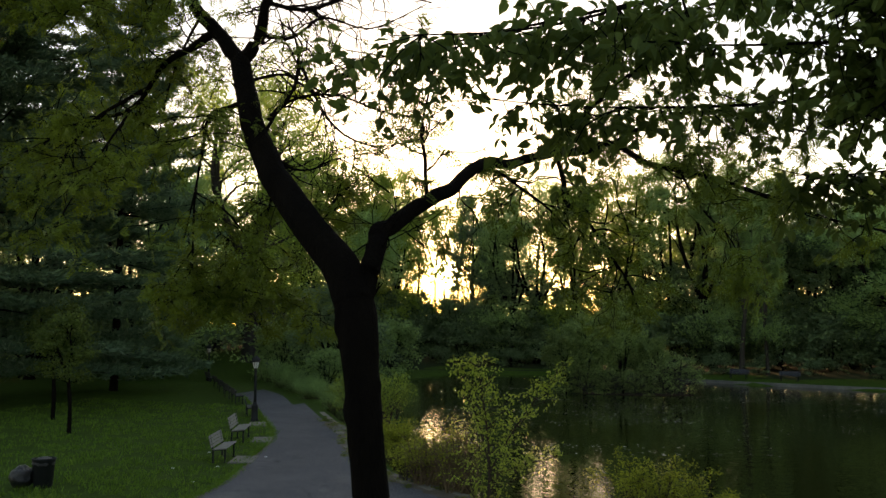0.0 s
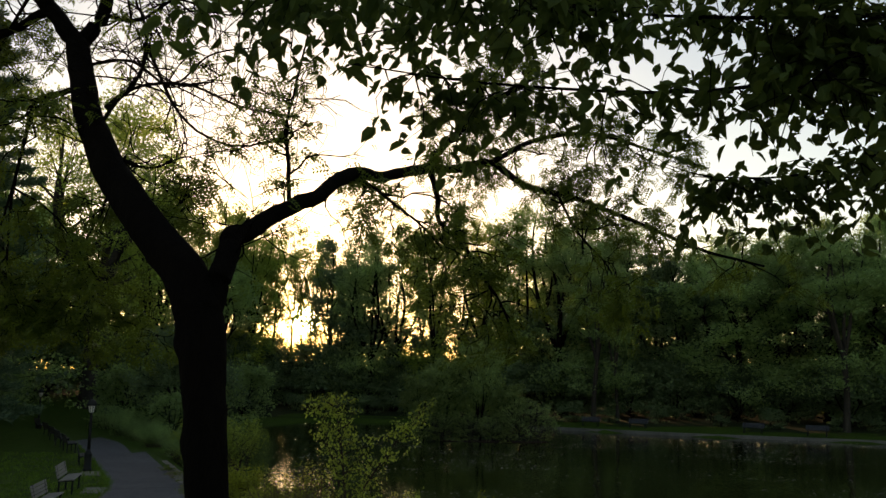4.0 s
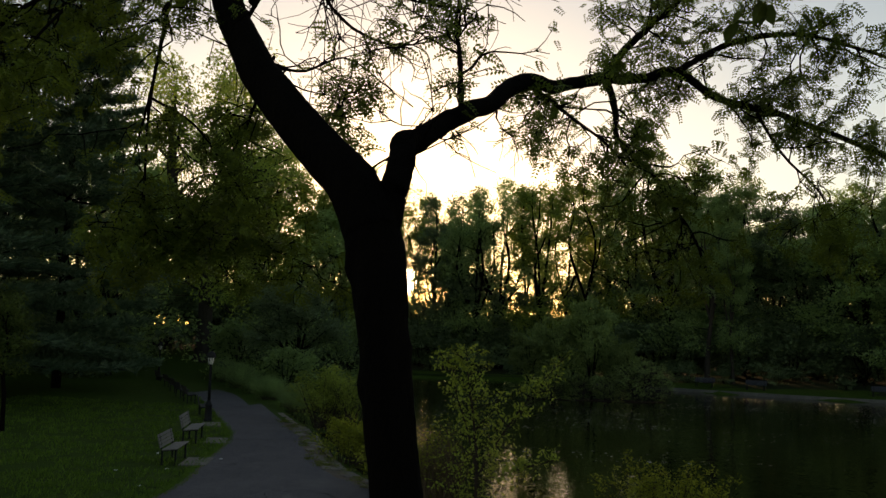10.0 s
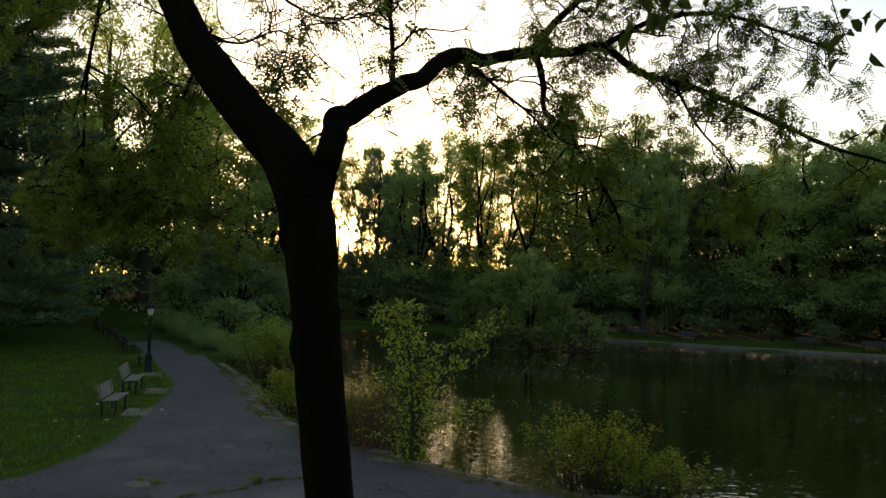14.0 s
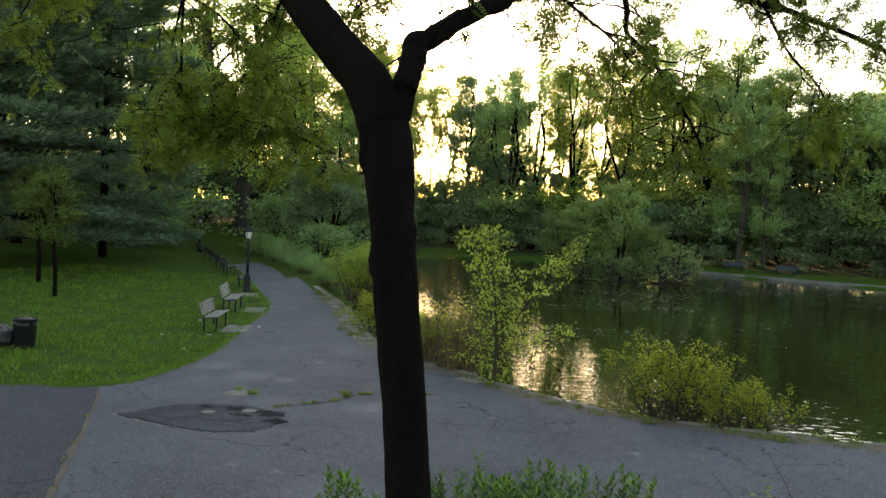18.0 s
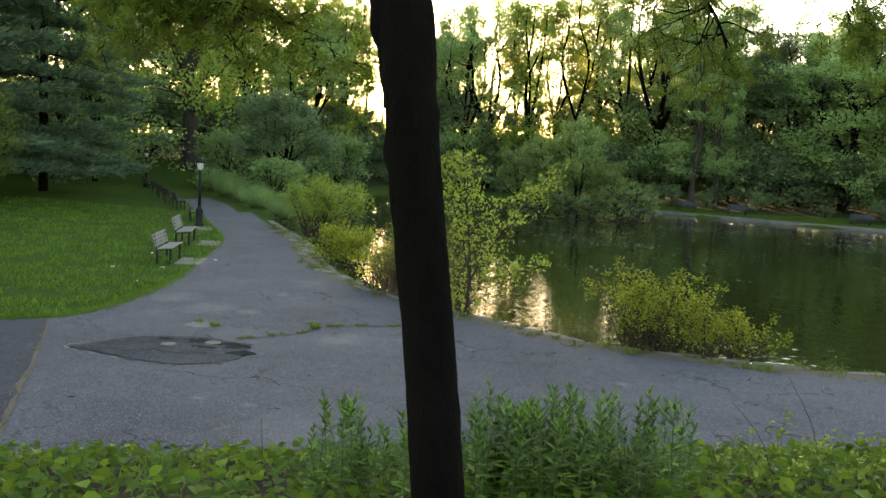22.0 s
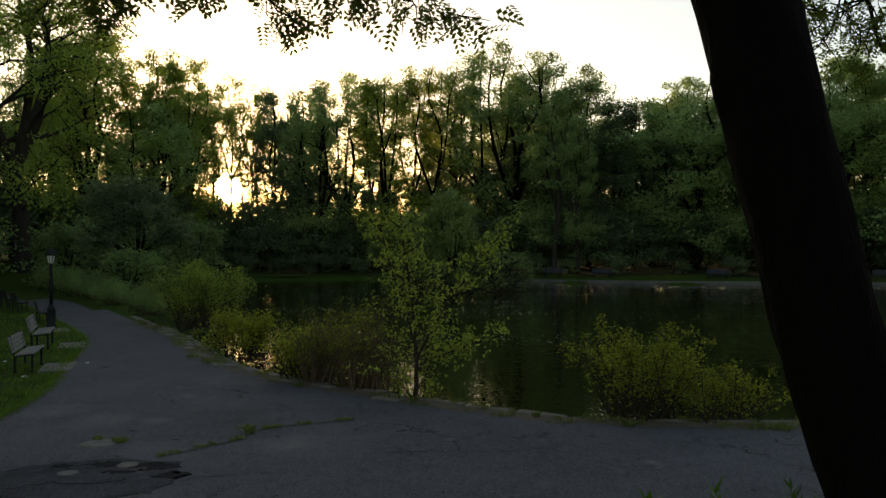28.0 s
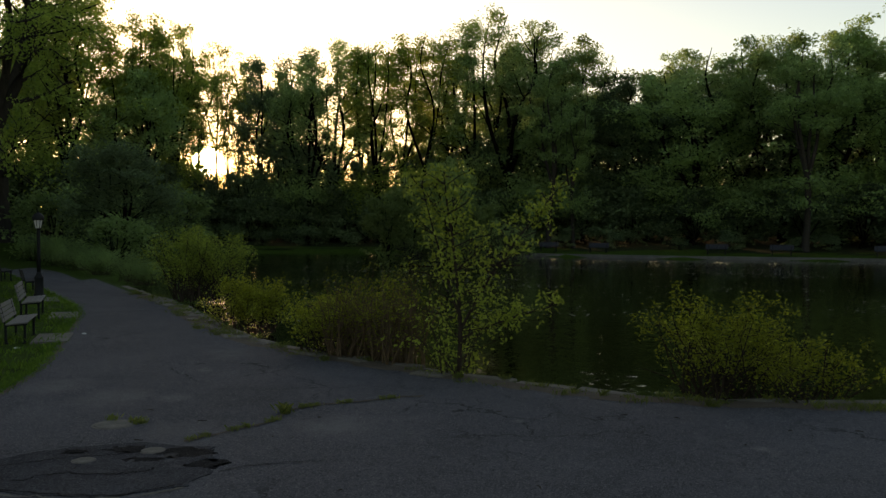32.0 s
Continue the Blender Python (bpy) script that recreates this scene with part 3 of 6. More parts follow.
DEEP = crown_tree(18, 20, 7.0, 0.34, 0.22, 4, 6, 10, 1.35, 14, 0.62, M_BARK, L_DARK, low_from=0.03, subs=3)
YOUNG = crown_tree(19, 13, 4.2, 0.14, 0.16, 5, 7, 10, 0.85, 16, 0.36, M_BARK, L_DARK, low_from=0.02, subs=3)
KINDS = {"airy": AIRY[0], "slim": AIRY[1], "thin": THIN, "full": FULL[0], "wide": FULL[1], "dark": FULL[2], "vase": VASE, "high": HIGH, "gold": GOLD}
SAID = {"airy": "tall park tree with an open airy crown beyond the pond", "slim": "slim straight tree with thin leaves in the wood beyond the pond",
        "thin": "thin young tree with few leaves before the setting sun", "full": "tall leafy green park tree beyond the pond",
        "wide": "broad leafy green tree with many limbs beyond the pond", "dark": "dense dark-leaved tree beyond the pond",
        "gold": "tall light-leaved tree beside the setting sun", "high": "slim tree with high thin crown above the sunlit gap",
        "vase": "tall tree with fanned-out rising limbs beyond the pond"}
rng = np.random.default_rng(21)
far_row = [  # x, y, kind, height, width
    (-53, 117, "wide", 29, 1.1), (-45, 121, "full", 30, 1.1), (-39.5, 119, "gold", 31, 1.2), (-34.6, 126, "gold", 30, 1.1), (-31.0, 118, "slim", 28.5, 1.0), (-30.8, 130, "gold", 29.5, 0.85),
    (-27.4, 121, "gold", 28.5, 0.78), (-26.6, 132, "thin", 26.5, 0.9), (-24.8, 136, "thin", 25, 0.7), (-22.2, 132, "thin", 23, 0.6), (-27.0, 141, "high", 30, 1.0), (-22.4, 139, "high", 28, 0.9), (-18.3, 130, "dark", 26, 0.9), (-13.4, 126, "dark", 25.5, 0.9), (-10.4, 117, "vase", 24.5, 0.8),
    (-7.4, 119, "vase", 25.5, 1.0), (-4.2, 124, "slim", 26, 1.1), (-1.6, 117, "airy", 25.5, 1.0), (1.6, 121, "slim", 26.5, 1.1), (4.4, 117, "slim", 27, 1.2), (7.4, 120, "airy", 28, 1.0),
    (10.5, 118, "vase", 27, 0.9), (14.6, 114, "vase", 28.5, 1.2), (18.6, 117, "wide", 27, 0.9), (22.2, 113, "full", 25, 0.9), (26.2, 111, "dark", 21.5, 1.15), (29.6, 108, "dark", 19.5, 1.0),
    (33.4, 104, "wide", 21, 1.1), (38.0, 103, "full", 22.5, 1.05), (42.5, 101, "vase", 23.5, 1.1), (47.5, 98.5, "wide", 24, 1.1), (53.5, 96, "full", 25.5, 1.1), (60, 93, "wide", 25.5, 1.15), (70, 88, "full", 27, 1.2),
]
for x, y, k, h, w in far_row:
    h = h * rng.uniform(0.99, 1.05) - float(height(x, y))
    plant_tree("tree", KINDS[k], SAID[k], "tree", stand(x, y, rng.uniform(0, 6.3), h / 22.0, w * 22.0 / h), "trees beyond the pond")
SHORE_TREE = crown_tree(21, 20, 5.0, 0.30, 0.34, 4, 8, 8, 0.92, 24, 0.30, M_BARK_GREY, L_FAR, low_from=0.22)
for x, y, s_, w_ in ((17.4, 103.5, 1.0, 1.0), (20.0, 102.6, 0.8, 0.8), (41.0, 92.5, 1.05, 1.1), (55.0, 87.0, 1.1, 1.1)):
    plant_tree("tree", SHORE_TREE, "grey-trunked leafy tree standing on the far shore", "tree", stand(x, y, x, s_, w_), "grey-trunked trees on the shore", "bare grey trunk")
# trees standing deeper in the wood
for x, y, k, s_ in ((-37, 131, "slim", 1.15), (-34, 135, "airy", 1.05), (-31.5, 139, "slim", 1.05), (-21.0, 143, "slim", 1.0), (-16.5, 138, "airy", 1.0), (-34, 144, "airy", 1.1), (-9.5, 127, "airy", 0.62), (0.8, 129, "airy", 0.62), (7.4, 129, "airy", 0.66), (-13, 134, "slim", 1.0), (-4, 136, "airy", 0.95), (4, 134, "slim", 1.0), (11, 132, "airy", 1.1),
                    (17, 128, "full", 1.1), (24, 124, "full", 1.0), (31, 118, "dark", 0.95), (37.5, 115, "full", 1.05), (45, 112, "wide", 1.05), (53, 108, "full", 1.1), (62, 104, "wide", 1.15), (73, 99, "full", 1.2)):
    plant_tree("tree", KINDS[k], SAID[k].replace(" in the wood", "").replace("beyond the pond", "deep in the wood"), "tree", stand(x, y, rng.uniform(0, 6.3), s_), "trees deep in the wood")
for k in range(24):
    x = (-110 + k * 5.6 if k < 11 else 18 + (k - 11) * 6.2) + rng.uniform(-2, 2)
    y = 150 - 0.30 * max(x, 0) - 0.2 * max(-x - 30, 0) + rng.uniform(-6, 8)
    plant_tree("tree", DEEP, "tall leafy park tree standing deep in the wood", "tree", stand(x, y, rng.uniform(0, 6.3), rng.uniform(0.95, 1.15)), "trees of the wood behind")

for k in range(9):
    x = 15 + 7 * k + rng.uniform(-1.5, 1.5)
    plant_tree("tree", DEEP, "dark leafy tree in the second row of the wood", "tree", stand(x, np.interp(x, [-2, 12, 33, 64, 80], [113, 106, 96, 83, 78]) + 19, rng.uniform(0, 6.3), rng.uniform(0.72, 0.85)), "second row of the wood")

# younger trees filling the wood between the tall trunks
for x, y, s_ in ((-55, 124, 1.1), (-48, 116, 0.9), (-42, 126, 1.1), (-36, 122, 0.9), (-32.5, 127, 0.85), (-28.5, 117.5, 0.72), (-25, 123, 0.70), (-21.5, 121, 0.66), (-18.6, 119, 0.72), (-15, 125, 0.95), (-12.4, 118.5, 0.8),
                 (-9.4, 124, 0.8), (-5.8, 117.6, 0.72), (-3.2, 121, 0.7), (0.4, 118.6, 0.72), (3.0, 125, 0.8), (6.0, 119, 0.75), (9.2, 123, 0.9), (12.6, 117, 0.85), (16.6, 119, 1.0), (20.4, 114.5, 1.0), (24.4, 114, 1.1),
                 (28, 111, 1.05), (31.6, 108, 1.1), (35.8, 106, 1.15), (40.4, 104, 1.1), (45, 101.5, 1.15), (50.5, 99, 1.15), (56.5, 96, 1.2), (65, 92, 1.2)):
    plant_tree("tree", YOUNG, "younger dark-leaved tree between the tall trunks of the wood", "tree", stand(x, y, rng.uniform(0, 6.3), s_ * (1.2 if x > -16 or x < -30 else 1.0), rng.uniform(0.9, 1.1)), "young trees of the wood")

# unseen wood added on the slope behind the viewer, to cut skylight from there
for x, y, s in ((-30, -34, 0.8), (-10, -42, 0.8), (12, -44, 0.85), (36, -36, 0.8), (58, -10, 0.8)):
    plant_tree("tree", DEEP, "unseen leafy tree added on the slope to cut skylight", "tree", stand(x, y, x, s), "trees on the slope")

# low growth under the far trees; canopy shade is put into BUSH[0]'s dark leaves
BUSH = [
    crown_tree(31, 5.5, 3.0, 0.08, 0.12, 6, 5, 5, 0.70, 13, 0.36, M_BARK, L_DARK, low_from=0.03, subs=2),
    crown_tree(32, 4.5, 3.0, 0.08, 0.12, 6, 5, 5, 0.66, 13, 0.33, M_BARK, L_FAR, low_from=0.03, subs=2),
]
SHORE_X, SHORE_Y = [-48, -16, -2, 12, 33, 64, 80], [116, 112, 113, 106, 96, 83, 78]
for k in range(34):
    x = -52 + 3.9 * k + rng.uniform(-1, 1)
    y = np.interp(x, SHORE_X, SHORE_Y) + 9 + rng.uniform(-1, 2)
    plant_tree("bush", BUSH[0], "tall leafy bush deep under the far trees, shade put into its leaf colour", "bush",
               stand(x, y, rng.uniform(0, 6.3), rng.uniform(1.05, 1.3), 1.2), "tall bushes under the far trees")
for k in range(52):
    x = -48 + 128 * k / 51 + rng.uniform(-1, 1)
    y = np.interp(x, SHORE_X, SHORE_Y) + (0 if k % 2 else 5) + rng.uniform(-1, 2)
    plant_tree("bush", BUSH[0], "leafy bush under the trees on the far shore, shade put into its leaf colour", "bush",
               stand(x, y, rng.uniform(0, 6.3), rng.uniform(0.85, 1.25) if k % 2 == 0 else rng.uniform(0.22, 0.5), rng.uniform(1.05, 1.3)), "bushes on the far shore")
# added row of bushes that keeps the low sun off the far bank
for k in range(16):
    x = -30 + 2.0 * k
    plant_tree("bush", BUSH[0], "leafy bush added between the trunks to block the low sun", "bush",
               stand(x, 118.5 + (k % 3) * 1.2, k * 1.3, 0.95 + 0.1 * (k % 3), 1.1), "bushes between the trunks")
# left side: the great oak at the bend, the round tree by the pond, trees behind the lawn
OAK = crown_tree(41, 27, 12.5, 0.80, 0.30, 5, 15, 22, 1.25, 40, 0.32, M_BARK_GREY, L_SUNNY, low_from=0.2, bow=0.15, thin=0.22)
plant_tree("oak_tree", OAK, "large spreading oak with grey trunk at the bend of the path", "tree", stand(-38, 95.5, 0.4, 1.32, 0.84))
plant_tree("tree", AIRY[0], "tall thin-crowned tree behind the oak", "tree", stand(-37, 110, 1.2, 1.3, 1.1))
for x, y, s in ((-45, 100, 1.5), (-50, 106, 1.5), (-41, 108, 1.4), (-35, 112, 1.4), (-56, 100, 1.5), (-47, 112, 1.5)):
    plant_tree("bush", BUSH[0], "dark leafy bush behind the bend of the path", "bush", stand(x, y, x, s, 1.25), "bushes behind the bend")
DOME = crown_tree(42, 8.6, 4.6, 0.2, 0.16, 6, 9, 10, 0.72, 26, 0.25, M_BARK, L_DARK, low_from=0.03)
plant_tree("round_tree", DOME, "low round-headed green tree on the pond's bank", "tree", stand(-19, 73))
MID = crown_tree(43, 20, 6.4, 0.30, 0.26, 5, 9, 18, 0.95, 24, 0.34, M_BARK, L_FAR, low_from=0.08)
for x, y, s, a in ((-37, 75, 0.72, 0), (-52, 78, 1.15, 1.0), (-44, 84, 1.2, 2), (-62, 70, 1.25, 3), (-76, 60, 1.3, 4), (-60, 92, 1.3, 5), (-80, 80, 1.3, 0.5), (-30, 112, 1.0, 1.5)):
    plant_tree("tree", MID, "leafy green park tree behind the lawn", "tree", stand(x, y, a, s), "trees behind the lawn")
for x, y, s, a in ((-44, 66, 1.15, 0), (-52, 62, 1.25, 1), (-60, 55, 1.25, 2), (-40, 74, 1.1, 3), (-70, 50, 1.3, 4), (-48, 72, 1.2, 5)):
    plant_tree("tree", DEEP, "dark leafy tree standing close behind the pines", "tree", stand(x, y, a, s), "trees behind the pines")
for x, y, s in ((-27, 80, 1.1), (-23, 84, 1.0), (-20, 92, 1.2), (-17, 66, 0.7), (-27, 92, 1.3), (-30, 100, 1.4)):
    plant_tree("bush", BUSH[1], "green bush on the bank beside the path", "bush", stand(x, y, x, s), "bushes beside the path")


for k in range(13):
    x, y = -92 + 3.6 * k, 58 + 2.4 * k + (k % 3) * 3
    plant_tree("bush", BUSH[k % 2], "dark leafy bush behind the lawn", "bush", stand(x, y, k, 1.15 + 0.1 * (k % 4), 1.2), "bushes behind the lawn")


def pine_meshes(seed, tall, reach, trunk_r, first, tiers, per_tier, bunches):
    """A white pine: level tiers of limbs with upturned brushes of fine needles."""
    rng = np.random.default_rng(seed)
    wood, at_list = Soup(), []
    zs = np.linspace(-0.3, tall, 9)
    wood.add(*tube(np.stack([0 * zs, 0 * zs, zs], 1), trunk_r * (1 - zs.clip(0) / tall) ** 0.8 + 0.02, 9, 0.05, rng))
    for t in range(tiers):
        z = first + (tall - first) * t / tiers
        for k in range(per_tier):
            az = 6.283 * k / per_tier + rng.uniform(-0.4, 0.4) + t * 0.5
            ln = reach * (1 - 0.72 * (t / tiers) ** 1.6) * rng.uniform(0.65, 1.1)
            line = branch_line(rng, (0, 0, z + rng.uniform(-0.35, 0.35)), (math.cos(az), math.sin(az), -0.02 + 0.35 * t / tiers), ln, 9, 0.035, 0.026)
            line[:, 2] += 0.9 * np.linspace(0, 1, 9) ** 3
            wood.add(*tube(line, np.linspace(0.075, 0.012, 9), 5))
            out = np.array((math.cos(az), math.sin(az), 0.1))
            across = np.array((-math.sin(az), math.cos(az), 0))
            for s in range(bunches):
                u = rng.uniform(0.12, 1.0)
                i = min(int(u * 8), 7)
                q = line[i] + (line[i + 1] - line[i]) * (u * 8 - i)
                side = rng.normal() * 0.17 * ln * (1.15 - 0.8 * u)
                at_list.append(np.r_[q + across * side + [0, 0, rng.uniform(-0.06, 0.22) - 0.06 * abs(side)], out + across * np.sign(side) * 0.6])
    both = np.array(at_list)
    per = 6
    n = len(both) * per
    pick = np.repeat(np.arange(len(both)), per)
    at, out = both[pick, :3], both[pick, 3:]
    al = out * 0.9 + rng.normal(size=(n, 3)) * [0.55, 0.55, 0.4] + [0, 0, 0.25]
    al /= np.linalg.norm(al, axis=1, keepdims=True)
    si = np.cross(al, rng.normal(size=(n, 3)))
    si /= np.linalg.norm(si, axis=1, keepdims=True)
    ln = rng.uniform(0.3, 0.6, n)[:, None]
    b0 = at + rng.normal(size=(n, 3)) * [0.24, 0.24, 0.09]
    v = np.stack([b0 - si * 0.012, b0 + al * ln * 0.5 + si * 0.05, b0 + al * ln, b0 + al * ln * 0.5 - si * 0.05], 1).reshape(-1, 3)
    return wood.mesh("trunk", M_BARK, True), mesh_np("crown", v, np.arange(len(v)).reshape(-1, 4), L_PINE)


PINE = pine_meshes(51, 30, 10.8, 0.40, 2.4, 15, 8, 215)
plant_tree("pine_tree", PINE, "tall white pine with drooping tiers of blue-green needles on the lawn", "tree", stand(-31.6, 46.5, 0.3))
plant_tree("pine_tree", PINE, "tall white pine with drooping tiers of blue-green needles behind the lawn", "tree", stand(-31.5, 59.5, 2.2, 1.0, 0.8))
SMALL = crown_tree(52, 6.0, 1.7, 0.11, 0.5, 4, 6, 3, 0.42, 18, 0.17, M_BARK, L_BROAD, low_from=0.45)
for x, y, s in ((-18.8, 37.4, 0.9), (-23.2, 42, 1.0)):
    plant_tree("young_tree", SMALL, "young dark-leaved tree with bare thin trunk on the lawn", "tree", stand(x, y, x, s), "young trees on the lawn")

# ---- the honey locust in front ----
rngL = np.random.default_rng(61)
locust = thing("locust_tree", "forked honey locust with bark darkened for backlight and feathery young leaves", "tree")
wood = Soup()
trunk_line = smooth_line([(4.52, 10.40, 0.9), (4.47, 10.48, 1.5), (4.40, 10.60, 2.0), (4.25, 10.88, 2.8), (4.11, 11.02, 3.6), (3.98, 11.18, 4.4), (3.87, 11.32, 4.95), (3.65, 11.48, 5.42),
                          (3.35, 11.65, 5.72), (3.08, 11.8, 5.99), (2.78, 12.0, 6.31), (2.51, 12.15, 6.62), (2.3, 12.3, 6.95), (2.09, 12.45, 7.28), (1.92, 12.62, 7.65), (1.6, 13.0, 8.35)], 76)
tr = np.interp(trunk_line[:, 2], [0.9, 1.5, 2.4, 3.6, 4.3, 4.9, 5.4, 5.8, 6.4, 7.2, 8.35], [0.25, 0.178, 0.180, 0.188, 0.190, 0.228, 0.215, 0.198, 0.185, 0.155, 0.135])
BURLS = [((3.68, 11.20, 4.76), 0.13, 0.035), ((3.86, 11.02, 3.92), 0.12, 0.03), ((4.22, 11.12, 4.62), 0.10, 0.045), ((4.20, 11.12, 4.22), 0.10, 0.02)]


def furrowed(v, line):
    """Bark ridges that run with the stem, and the burls where old limbs were lost."""
    out = v.copy()
    for k, p in enumerate(v):
        c = line[np.argmin(np.abs(line[:, 2] - p[2]))]
        d = p - c
        d = d / (np.linalg.norm(d) + 1e-9)
        q = Vector((p[0] * 16, p[1] * 16, p[2] * 3.5))
        g = 0.010 * noise.noise(q) + 0.006 * noise.noise(q * 2.7)
        for at, reach, amount in BURLS:
            g += amount * math.exp(-(np.linalg.norm(p - np.array(at)) / reach) ** 2 * 1.6)
        out[k] = p + d * g
    return out


